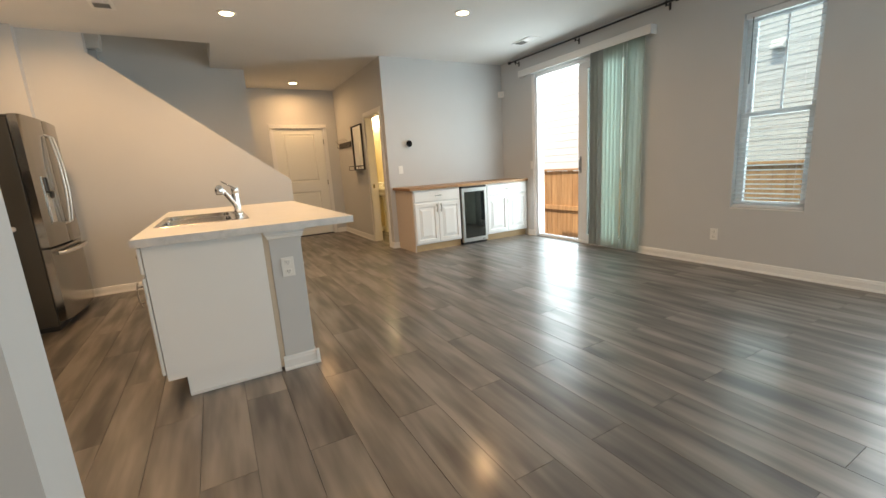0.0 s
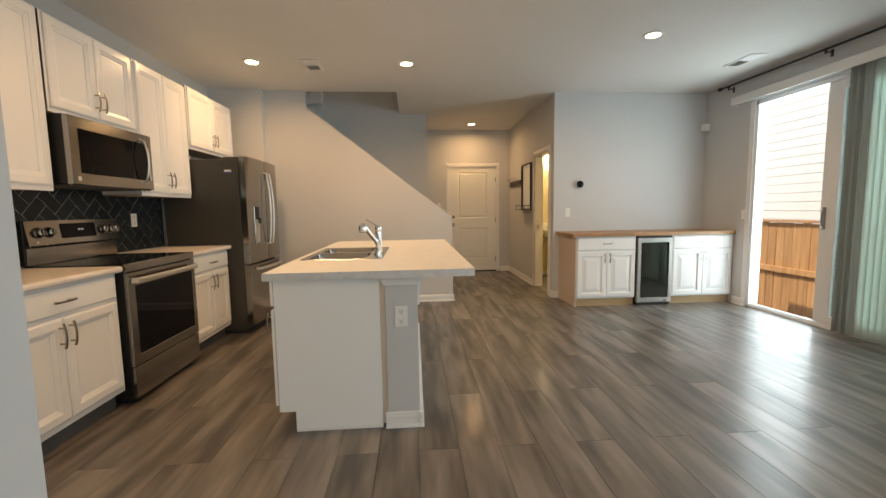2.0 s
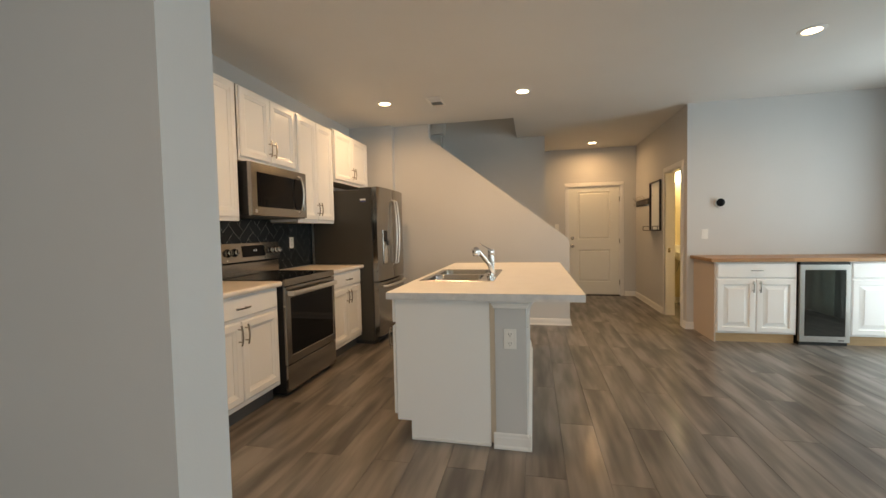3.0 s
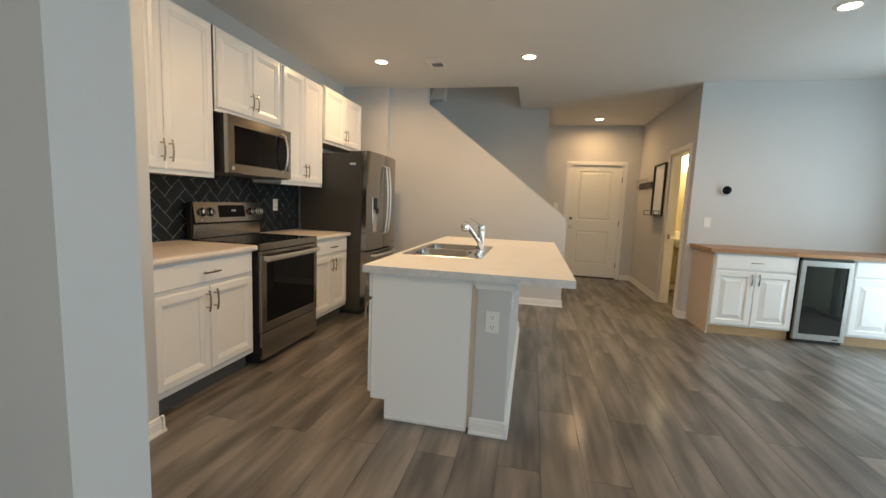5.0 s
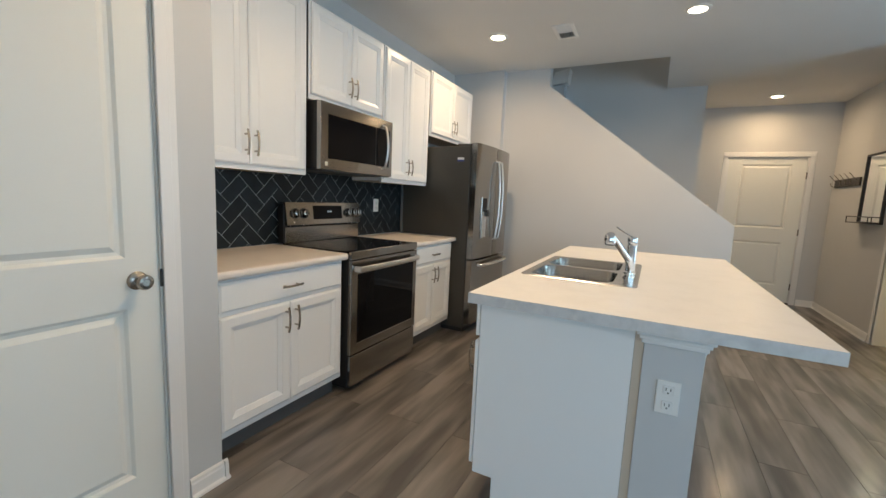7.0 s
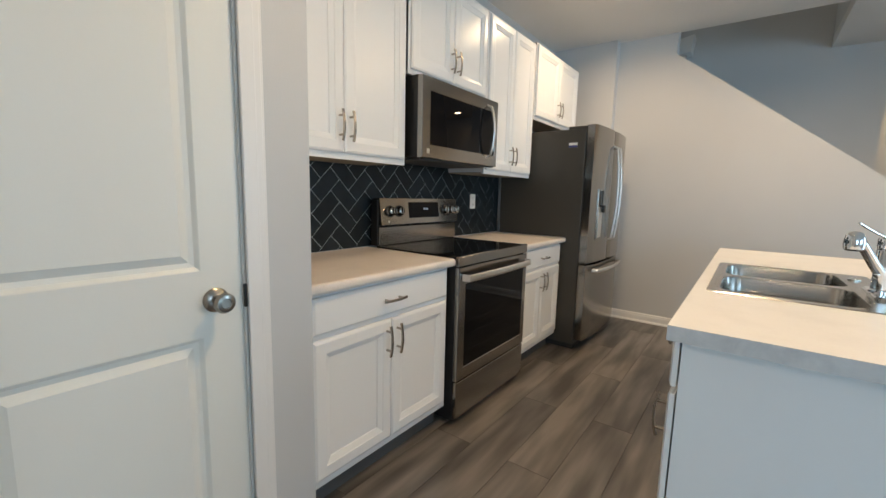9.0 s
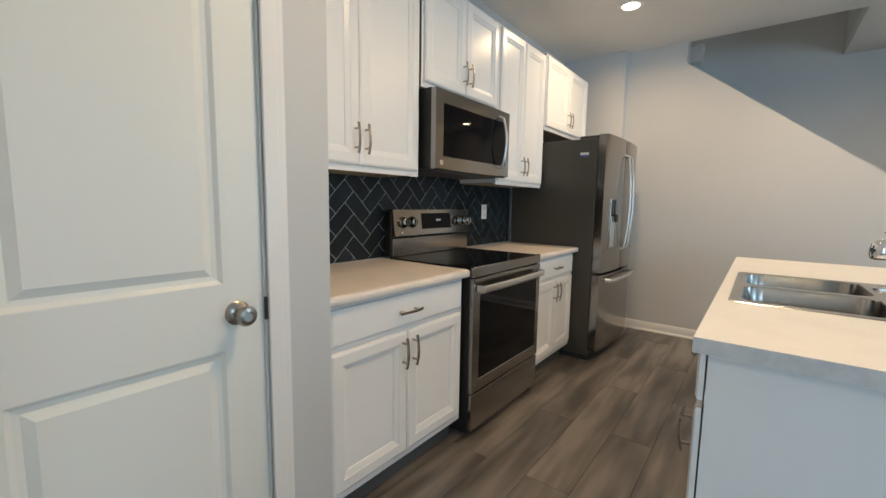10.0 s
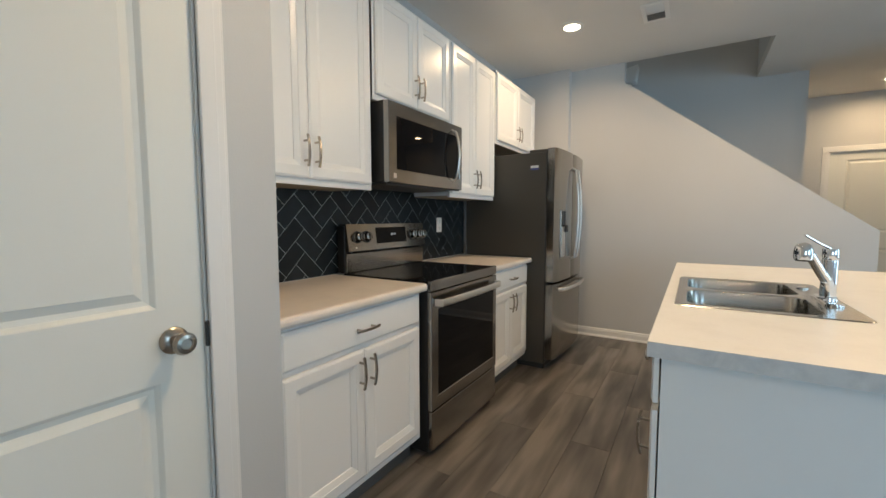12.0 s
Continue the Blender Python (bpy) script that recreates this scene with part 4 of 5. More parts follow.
part("underside_vent", box(-1.86, -1.56, MY0 + 0.05, MY1 - 0.05, 1.420, 1.4325, 0.003), RUBBER, d, "dark grease filter")
part("vent_slot", box(-1.529, -1.505, MY0 + 0.02, MY1 - 0.02, 1.422, 1.431), SLOT, d)

# ---- refrigerator ----
d = thing("refrigerator", (-1.48, 5.055, 0), "dark stainless french-door refrigerator with water dispenser", "refrigerator")
GY0, GY1, GM = 4.602, 5.512, 5.057
part("case", box(-1.875, -1.150, GY0, GY1, 0.04, 1.762, 0.006), DARKSIDE, d, "dark grey enamelled case")


def bowed(y0, y1, z0, z1, depth, bow, name):
    """A door with a gently bowed front and rounded edges."""
    bm = bmesh.new()
    pts = [(-1.142, y0 + 0.002), (-1.142, y1 - 0.002)]
    n = 9
    front = []
    for k3 in range(n + 1):
        s = k3 / n
        y = y1 + (y0 - y1) * s
        t = (y - GM) / (GY1 - GM)
        edge = min(1.0, min(y1 - y, y - y0) / 0.012)
        front.append((-1.142 + depth + bow * (1 - t * t) - 0.010 * (1 - edge) ** 2, y))
    return part(name, outline_slab(pts + front, z0, z1, "z"), DARKSTEEL, d, "dark stainless " + name.replace("_", " "), smooth=True)


ld = bowed(GY0, GM - 0.003, 0.722, 1.790, 0.066, 0.028, "fridge_door")
rd = bowed(GM + 0.003, GY1, 0.722, 1.790, 0.066, 0.028, "fridge_door")
fd = bowed(GY0, GY1, 0.085, 0.702, 0.066, 0.028, "freezer_drawer")
for dr, y in ((ld, GM - 0.045), (rd, GM + 0.045)):
    hp = [(-1.052, y, 0.885)] + [(-1.020 + 0.028 * (1 - s * s), y, 1.275 + 0.375 * s) for s in (-1, -0.8, -0.5, -0.2, 0.2, 0.5, 0.8, 1)] + [(-1.052, y, 1.665)]
    part("handle", sweep(hp, 0.026, 0.018, 10, (1, 0, 0)), STEEL, dr, "brushed steel bowed handle", smooth=True)
hp = [(-1.066, GY0 + 0.10, 0.655)] + [(-1.024 + 0.030 * (1 - s * s), GM + 0.345 * s, 0.655) for s in (-1, -0.75, -0.4, 0, 0.4, 0.75, 1)] + [(-1.066, GY1 - 0.10, 0.655)]
part("handle", sweep(hp, 0.018, 0.030, 10), STEEL, fd, "brushed steel bowed handle", smooth=True)
dis = part("dispenser", box(-1.072, -1.0565, 4.715, 4.935, 0.905, 1.305, 0.004), DARKSTEEL, ld, "water dispenser recess")
part("dispenser_panel", box(-1.0575, -1.0545, 4.735, 4.915, 1.175, 1.295, 0.001), BLACKGLASS, dis, "black glass dispenser controls")
part("alcove", box(-1.0575, -1.0550, 4.735, 4.915, 0.920, 1.165, 0.001), STEEL, dis, "pale steel alcove")
part("spout", box(-1.057, -1.035, 4.80, 4.85, 1.12, 1.18, 0.006), BLACKPLASTIC, dis, "black dispenser spout")
part("hinge_cover", box(-1.30, -1.10, GY0 + 0.02, GY0 + 0.13, 1.762, 1.788, 0.006), DARKSIDE, d)
part("hinge_cover", box(-1.30, -1.10, GY1 - 0.13, GY1 - 0.02, 1.762, 1.788, 0.006), DARKSIDE, d)
part("grille", box(-1.86, -1.155, GY0 + 0.01, GY1 - 0.01, 0.0, 0.04), SLOT, d, "dark base grille")
st = part("sticker", box(-1.282, -1.215, GY0 - 0.0012, GY0 + 0.001, 1.625, 1.660), PLASTIC, d, "white and blue energy sticker")
part("power_cord", sweep([(-1.906, 4.594, 1.345), (-1.878, 4.594, 1.325), (-1.870, 4.594, 1.29), (-1.877, 4.594, 1.22), (-1.880, 4.594, 1.15), (-1.876, 4.594, 1.06), (-1.866, 4.594, 0.97), (-1.872, 4.594, 0.90), (-1.906, 4.594, 0.82)], 0.007, 0.007, 8, (0, 1, 0)), CORD, d, "grey power cord", smooth=True)
STICKBLUE = paint("sticker_blue", (0.05, 0.07, 0.25), 0.4, 0.0)
part("band", box(-1.282, -1.215, GY0 - 0.0018, GY0 - 0.0010, 1.625, 1.640), STICKBLUE, st, "dark blue band")

# ---- island ----
d = thing("island_cabinet", (0.1, 3.65, 0), "white panelled kitchen island base with doors facing the range", "kitchen island")
IY0, IY1 = 2.640, 4.70
end = [(-0.203, 0.115), (-0.203, 0.873), (0.372, 0.873), (0.372, 0.0), (-0.115, 0.0), (-0.115, 0.115)]
part("end_panel", outline_slab(end, IY0, IY0 + 0.018), CABINET, d, "smooth white end panel")
part("body", box(-0.203, 0.352, IY0 + 0.018, IY1, 0.115, 0.690), CABINET, d)
bm = bmesh.new()
box(-0.203, -0.185, IY0 + 0.018, IY1, 0.690, 0.873, bm=bm)
box(0.334, 0.352, IY0 + 0.018, IY1, 0.690, 0.873, bm=bm)
part("top_frame", bm, CABINET, d)
part("toe_kick", box(-0.115, 0.34, IY0 + 0.018, IY1, 0, 0.115), CABINET, d)
part("shoe_strip", box(-0.112, 0.372, IY0 - 0.010, IY0 - 0.0005, 0, 0.016, 0.003), TRIM, d, "thin white floor strip")
part("filler_strip", box(0.373, 0.402, IY0 + 0.003, IY0 + 0.03, 0.02, 0.873), TAN, d, "unpainted tan filler strip")
y = IY0 - 0.004
for w in (0.50, 0.76, 0.76):
    dr = part("drawer", cabinet_front((-0.227, y + w - 0.008, 0.722), (0, -1, 0), (0, 0, 1), (-1, 0, 0), w - 0.016, 0.138, 0.019), CABINET, d)
    bar_pull((-0.227, y + w / 2, 0.79), (0, 1, 0), (-1, 0, 0), 0.135, NICKEL, dr)
    n2 = 1 if w < 0.6 else 2
    dw = (w - 0.016) / n2 - 0.002
    for k4 in range(n2):
        ya = y + 0.008 + k4 * (dw + 0.004)
        ln = part("door", cabinet_front((-0.227, ya + dw, 0.152), (0, -1, 0), (0, 0, 1), (-1, 0, 0), dw, 0.548, 0.019, [(0.055, 0.055, dw - 0.055, 0.493)], SHAKER), CABINET, d)
        bar_pull((-0.227, ya + (0.04 if k4 or n2 == 1 else dw - 0.04), 0.61), (0, 0, 1), (-1, 0, 0), 0.135, NICKEL, ln)
    y += w

d = thing("island_half_wall", (0.49, 3.67, 0), "grey painted half wall with white trim holding the island top", "half wall")
part("post", box(0.403, 0.582, IY0 - 0.002, IY1, 0, 0.874), WALL, d)
bm = bmesh.new()
for o2, z0, z1 in ((0.010, 0.822, 0.838), (0.017, 0.838, 0.852), (0.026, 0.852, 0.8735)):
    box(0.403 - o2, 0.582 + o2, IY0 - 0.002 - o2, IY0 + 0.10, z0, z1, 0.003, bm=bm)
part("cap_moulding", bm, TRIM, d, "white cap moulding")
for (px, py), (qx, qy), o3 in (((0.390, IY0 - 0.003), (0.606, IY0 - 0.003), (0, -1)), ((0.583, IY0 - 0.026), (0.583, IY1), (1, 0))):
    ob = baseboard((px, py), (qx, qy), o3)
    ob.name = "base_moulding"
    for key in ("category", "kind", "label"):
        del ob[key]
    ob.parent = d
    ob.matrix_parent_inverse = BASE[d].inverted()
for y in (2.76, 3.67, 4.58):
    bm = outline_slab([(0.583, 0.873), (0.653, 0.873), (0.653, 0.862), (0.637, 0.850), (0.607, 0.815), (0.598, 0.770), (0.596, 0.685), (0.583, 0.680)], y - 0.012, y + 0.012)
    part("corbel", bm, TRIM, d, "white painted bracket")
part("skirt_rail", box(0.5835, 0.595, IY0 + 0.125, IY1, 0.80, 0.873, 0.003), TRIM, d)

SX0, SX1, SY0, SY1 = -0.190, 0.352, 3.125, 3.965
TX0, TX1, TY0, TY1 = -0.234, 0.899, 2.568, 4.785
d = thing("island_worktop", (0.33, 3.67, 0.875), "pale laminate island top with grey marbled edge", "worktop")
bm = bmesh.new()
for a in ((TX0 + 0.001, SX0 + 0.02, TY0 + 0.001, TY1 - 0.001), (SX1 - 0.02, TX1 - 0.001, TY0 + 0.001, TY1 - 0.001), (SX0 + 0.02, SX1 - 0.02, TY0 + 0.001, SY0 + 0.02), (SX0 + 0.02, SX1 - 0.02, SY1 - 0.02, TY1 - 0.001)):
    box(*a, 0.875, 0.915, bm=bm)
bmesh.ops.remove_doubles(bm, verts=bm.verts[:], dist=0.0001)
part("top", bm, MARBLE, d, "pale mottled laminate")
for a in ((TX0, TX1, TY0, TY0 + 0.0009), (TX0, TX1, TY1 - 0.0009, TY1), (TX0, TX0 + 0.0009, TY0 + 0.001, TY1 - 0.001), (TX1 - 0.0009, TX1, TY0 + 0.001, TY1 - 0.001)):
    part("edge_band", box(*a, 0.8745, 0.9152), EDGEBAND, d, "grey marbled laminate edge")


def round_rect(x0, x1, y0, y1, r, n=6):
    pts = []
    for cx, cy, a0 in ((x1 - r, y1 - r, 0), (x0 + r, y1 - r, 90), (x0 + r, y0 + r, 180), (x1 - r, y0 + r, 270)):
        for k6 in range(n + 1):
            a = radians(a0 + 90 * k6 / n)
            pts.append((cx + r * math.cos(a), cy + r * math.sin(a)))
    return pts


d = thing("kitchen_sink", (0.08, 3.545, 0.915), "stainless double-bowl drop-in sink in the island top", "sink")
bm = bmesh.new()
outer = round_rect(SX0, SX1, SY0, SY1, 0.03)
bowls = [round_rect(-0.155, 0.248, 3.155, 3.527, 0.065), round_rect(-0.155, 0.248, 3.563, 3.935, 0.065)]
edges = []
loops = []
for pts, z in ((outer, 0.9185), (bowls[0], 0.9185), (bowls[1], 0.9185)):
    vs = [bm.verts.new((x, y, z)) for x, y in pts]
    loops.append(vs)
    edges += [bm.edges.new((vs[k7], vs[(k7 + 1) % len(vs)])) for k7 in range(len(vs))]
bmesh.ops.triangle_fill(bm, use_beauty=True, use_dissolve=False, edges=edges)
low = [bm.verts.new((x, y, 0.9152)) for x, y in round_rect(SX0 - 0.003, SX1 + 0.003, SY0 - 0.003, SY1 + 0.003, 0.032)]
for k7 in range(len(low)):
    bm.faces.new((loops[0][k7], loops[0][(k7 + 1) % len(low)], low[(k7 + 1) % len(low)], low[k7]))
part("deck", bm, SINKSTEEL, d)
for pts in bowls:
    bm = bmesh.new()
    cx, cy = sum(p[0] for p in pts) / len(pts), sum(p[1] for p in pts) / len(pts)
    rings = []
    for scale, z in ((1.0, 0.9184), (0.985, 0.912), (0.965, 0.80), (0.94, 0.755), (0.85, 0.738), (0.15, 0.733)):
        rings.append([bm.verts.new((cx + (x - cx) * scale, cy + (y - cy) * scale, z)) for x, y in pts])
    for a, b in zip(rings, rings[1:]):
        for k7 in range(len(a)):
            bm.faces.new((a[k7], a[(k7 + 1) % len(a)], b[(k7 + 1) % len(a)], b[k7]))
    bm.faces.new(rings[-1])
    bw = part("bowl", bm, SINKSTEEL, d, smooth=True)
    part("drain", lathe((cx, cy, 0.734), [(0.042, 0), (0.042, 0.003), (0.030, 0.001), (0.001, 0.001)], 20), CHROME, bw, "chrome drain", smooth=True)
part("plug_cap", lathe((0.29, 3.80, 0.9186), [(0.022, 0), (0.022, 0.004), (0.016, 0.008), (0.001, 0.009)], 20), CHROME, d, "chrome hole cap", smooth=True)

d = thing("faucet", (0.305, 3.47, 0.9186), "chrome single-lever pull-out kitchen faucet", "faucet")
fx, fy, fz = 0.305, 3.47, 0.9186
bm = outline_slab(round_rect(fx - 0.028, fx + 0.028, fy - 0.125, fy + 0.125, 0.027), fz, fz + 0.006, "z")
outline_slab(round_rect(fx - 0.024, fx + 0.024, fy - 0.120, fy + 0.120, 0.023), fz + 0.006, fz + 0.011, "z", bm)
part("base_plate", bm, CHROME, d, smooth=True)
part("body", lathe((fx, fy, fz + 0.010), [(0.030, 0), (0.030, 0.007), (0.0245, 0.012), (0.0245, 0.150)], 32), CHROME, d, smooth=True)
cap = part("cap", lathe((fx, fy, fz + 0.162), [(0.0245, 0), (0.0255, 0.002), (0.0255, 0.038), (0.0235, 0.042), (0.001, 0.043)], 32), CHROME, d, smooth=True)
aim = Vector((-0.103, -0.127, 0)).normalized()


def out_from(r, z):
    return Vector((fx, fy, fz + z)) + aim * r


spout = part("spout", sweep([out_from(0.012, 0.078), out_from(0.045, 0.108), out_from(0.085, 0.148), out_from(0.120, 0.182), out_from(0.140, 0.200)], 0.033, 0.033, 18), CHROME, d, smooth=True)
part("hose_ball", lathe(out_from(0.026, 0.076), [(0.002, -0.013), (0.010, -0.009), (0.013, 0.0), (0.010, 0.009), (0.002, 0.013)], 16), CHROME, spout, "small chrome joint", smooth=True)
head = part("spray_head", lathe(out_from(0.160, 0.165), [(0.024, 0.0), (0.0275, 0.003), (0.0295, 0.018), (0.0290, 0.034), (0.0255, 0.050), (0.018, 0.060), (0.008, 0.064), (0.001, 0.065)], 28), CHROME, spout, "chrome spray head", smooth=True)
part("nozzle", lathe(out_from(0.160, 0.1615), [(0.020, 0.0), (0.0225, 0.001), (0.0225, 0.0034)], 24), BLACKPLASTIC, head, "dark spray nozzle")
part("lever", sweep([(fx - 0.004, fy - 0.003, fz + 0.205), (fx - 0.032, fy - 0.014, fz + 0.220), (fx - 0.060, fy - 0.026, fz + 0.238), (fx - 0.083, fy - 0.036, fz + 0.254)], 0.015, 0.008, 10), CHROME, cap, smooth=True)

# ---- drinks bar ----
BY = 5.22


def bar_unit(x0, x1, label):
    d = thing("bar_cabinet", ((x0 + x1) / 2, 5.5, 0), label, "cabinet", "drinks bar cabinets")
    part("body", box(x0, x1, BY + 0.02, FAR - 0.002, 0.10, 0.874), CABINET, d)
    part("plinth", box(x0 + 0.001, x1 - 0.001, BY + 0.055, BY + 0.075, 0.0, 0.10), PLY, d, "raw plywood plinth")
    w, m = x1 - x0, (x0 + x1) / 2
    dr = part("drawer", cabinet_front((x0 + 0.008, BY, 0.705), (1, 0, 0), (0, 0, 1), (0, -1, 0), w - 0.016, 0.158, 0.019), CABINET, d)
    bar_pull((m, BY, 0.785), (1, 0, 0), (0, -1, 0), 0.12, NICKEL, dr)
    dw = w / 2 - 0.010
    for a, hx in ((x0 + 0.008, m - 0.032), (m + 0.002, m + 0.032)):
        ln = part("door", cabinet_front((a, BY, 0.115), (1, 0, 0), (0, 0, 1), (0, -1, 0), dw, 0.575, 0.019, [(0.055, 0.055, dw - 0.055, 0.52)], RAISED), CABINET, d)
        bar_pull((hx, BY, 0.61), (0, 0, 1), (0, -1, 0), 0.12, NICKEL, ln)
    return d


bar_unit(2.560, 3.318, "white raised-panel bar cabinet on a plywood plinth")
bar_unit(3.790, 4.588, "white raised-panel bar cabinet beside the patio door")
d = thing("bar_end_panel", (2.55, 5.5, 0), "bare primed end panel of the drinks bar", "panel")
part("board", box(2.545, 2.559, BY + 0.012, FAR - 0.002, 0, 0.874), BARE, d)
d = thing("bar_worktop", (3.55, 5.51, 0.875), "butcher block bar top of glued wood staves", "worktop")
random.seed(4)
y = BY - 0.022
while y < FAR - 0.01:
    x, w = 2.505, min(0.046, FAR - 0.003 - y)
    first = 0.25 + 0.5 * random.random()
    while x < RIGHT - 0.004:
        ln = min(first, RIGHT - 0.003 - x)
        first = 0.35 + 0.5 * random.random()
        part("stave", box(x + 0.0002, x + ln - 0.0002, y + 0.0002, y + w - 0.0002, 0.876, 0.914, 0.0012, 1), BUTCHER, d)
        x += ln
    y += w
d = thing("wine_cooler", (3.55, 5.5, 0), "steel-framed glass-door drinks cooler under the bar top", "wine cooler")
WX0, WX1 = 3.335, 3.772
bm = bmesh.new()
box(WX0, WX0 + 0.02, BY + 0.03, 5.76, 0.03, 0.862, bm=bm)
box(WX1 - 0.02, WX1, BY + 0.03, 5.76, 0.03, 0.862, bm=bm)
box(WX0 + 0.02, WX1 - 0.02, BY + 0.03, 5.76, 0.842, 0.862, bm=bm)
box(WX0 + 0.02, WX1 - 0.02, BY + 0.03, 5.76, 0.03, 0.08, bm=bm)
box(WX0 + 0.02, WX1 - 0.02, 5.74, 5.76, 0.08, 0.842, bm=bm)
part("case", bm, BLACKPLASTIC, d, "black cooler casing")
part("grille", box(WX0 + 0.004, WX1 - 0.004, BY + 0.01, BY + 0.10, 0.0, 0.035), SLOT, d)
door = part("door_frame", panelled((WX0, BY - 0.018, 0.042), (1, 0, 0), (0, 0, 1), (0, -1, 0), WX1 - WX0, 0.80, 0.038, [(0.036, 0.05, WX1 - WX0 - 0.036, 0.755)], [(0.003, -0.004)]), STEEL, d)
part("glass", box(WX0 + 0.04, WX1 - 0.04, BY - 0.0175, BY - 0.0145, 0.10, 0.79), COOLERGLASS, door, "dark reflective glass")
part("top_strip", box(WX0, WX1, BY - 0.01, BY + 0.03, 0.845, 0.872, 0.002), BLACKPLASTIC, d, "black top strip")
part("label_bar", box(WX1 - 0.10, WX1 - 0.05, BY - 0.0192, BY - 0.0179, 0.055, 0.065), SLOT, door)

# ---- wall and ceiling fittings ----
d = thing("thermostat", (2.82, FAR, 1.545), "round dark glass thermostat on a grey wall", "thermostat")
part("base", lathe((2.82, FAR - 0.0005, 1.545), [(0.056, 0), (0.058, 0.004), (0.056, 0.008), (0.02, 0.009)], 32, (0, -1, 0)), PLASTIC, d, "white round base", smooth=True)
part("ring", lathe((2.82, FAR - 0.0095, 1.545), [(0.048, 0), (0.056, 0.006), (0.057, 0.022), (0.053, 0.028), (0.049, 0.0285)], 32, (0, -1, 0)), STEEL, d, smooth=True)
part("face", lathe((2.82, FAR - 0.0375, 1.545), [(0.0495, 0), (0.047, 0.002), (0.001, 0.003)], 32, (0, -1, 0)), BLACKGLASS, d, "dark glass face", smooth=True)
d = thing("motion_sensor", (4.57, 5.79, 2.25), "small white motion sensor in the wall corner", "sensor")
bm = outline_slab([(RIGHT - 0.001, FAR - 0.075), (RIGHT - 0.001, FAR - 0.001), (RIGHT - 0.075, FAR - 0.001), (RIGHT - 0.068, FAR - 0.022), (RIGHT - 0.022, FAR - 0.068)], 2.245, 2.335, "z")
part("housing", bm, PLASTIC, d)
part("lens", box(RIGHT - 0.062, RIGHT - 0.040, FAR - 0.064, FAR - 0.04, 2.262, 2.295, 0.004), VINYL, d)

d = thing("ceiling_light", (0, 0, 0), "lit flush round recessed ceiling light with white rim", "ceiling light", "recessed ceiling lights")
part("trim_ring", lathe((0, 0, 0), [(0.092, -0.0005), (0.092, -0.004), (0.064, -0.009), (0.061, -0.004), (0.060, -0.0006)], 36), TRIM, d, smooth=True)
part("diffuser", lathe((0, 0, 0), [(0.0605, -0.002), (0.0605, -0.005), (0.001, -0.006)], 36), BULB, d, "glowing warm diffuser", smooth=True)
d.matrix_basis = Matrix.Translation((*LAMPS[0], CEIL))
# The last three fixtures hang out of view, added along with their lamps.
for lx, ly in LAMPS[1:]:
    copy_thing(d, Matrix.Translation((lx, ly, CEIL)))
# Unseen fixture for the added upstairs lamp.
copy_thing(d, Matrix.Translation((-0.70, 6.40, 5.4)))


def ceiling_vent(x0, x1, y0, y1, label):
    d = thing("ceiling_vent", ((x0 + x1) / 2, (y0 + y1) / 2, CEIL), label, "vent", "ceiling vents")
    z = CEIL
    bm = bmesh.new()
    for a in ((x0, x1, y0, y0 + 0.03), (x0, x1, y1 - 0.03, y1), (x0, x0 + 0.03, y0 + 0.03, y1 - 0.03), (x1 - 0.03, x1, y0 + 0.03, y1 - 0.03)):
        box(*a, z - 0.007, z - 0.0005, 0.002, bm=bm)
    part("frame", bm, TRIM, d)
    part("backing", box(x0 + 0.03, x1 - 0.03, y0 + 0.03, y1 - 0.03, z - 0.0015, z - 0.0006), SLOT, d, "dark duct opening")
    n = int((y1 - y0 - 0.06) / 0.017)
    for k8 in range(n):
        y = y0 + 0.036 + k8 * (y1 - y0 - 0.072) / max(1, n - 1)
        near = y < (y0 + y1) / 2
        lean = 0.011 if near else -0.011
        bm = bmesh.new()
        q = [bm.verts.new(p) for p in ((x0 + 0.03, y, z - 0.0025), (x1 - 0.03, y, z - 0.0025), (x1 - 0.03, y + lean, z - 0.011), (x0 + 0.03, y + lean, z - 0.011))]
        q2 = [bm.verts.new(v.co + Vector((0, 0.0012, 0))) for v in q]
        bm.faces.new(q)
        bm.faces.new(q2[::-1])
        for k9 in range(4):
            bm.faces.new((q[k9], q[(k9 + 1) % 4], q2[(k9 + 1) % 4], q2[k9]))
        part("slat", bm, TRIM, d)
    return d


ceiling_vent(-0.53, -0.35, 4.72, 5.03, "white louvred ceiling vent above the kitchen")
ceiling_vent(4.00, 4.18, 4.42, 4.80, "white louvred ceiling vent near the patio door")

# upper landing ledge seen in the stair opening
d = thing("landing_ledge", (-0.87, 7.0, 2.9), "pale painted sloping ledge at the stair landing", "ledge")
bm = outline_slab([(-1.02, 2.86), (-0.80, 2.88), (-0.78, 3.06), (-0.97, 3.02)], 6.86, 7.049)
part("cap", bm, TRIM, d)
part("riser", box(-1.00, -0.84, 6.90, 7.049, 2.45, 2.86), WALL, d, "grey painted stub wall")

# ---- hallway ----
HX = 2.47
d = thing("wall_mirror", (HX, 7.12, 1.2), "black metal framed mirror with a small shelf", "mirror")
bm = bmesh.new()
my0, my1, mz0, mz1, out = 6.84, 7.38, 1.21, 1.965, 0.085
for a in ((my0, my0 + 0.018, mz0, mz1), (my1 - 0.018, my1, mz0, mz1), (my0, my1, mz1 - 0.018, mz1), (my0, my1, mz0, mz0 + 0.018)):
    box(HX - 0.03, HX - 0.001, a[0], a[1], a[2], a[3], 0.003, bm=bm)
part("frame", bm, BLACKMETAL, d)
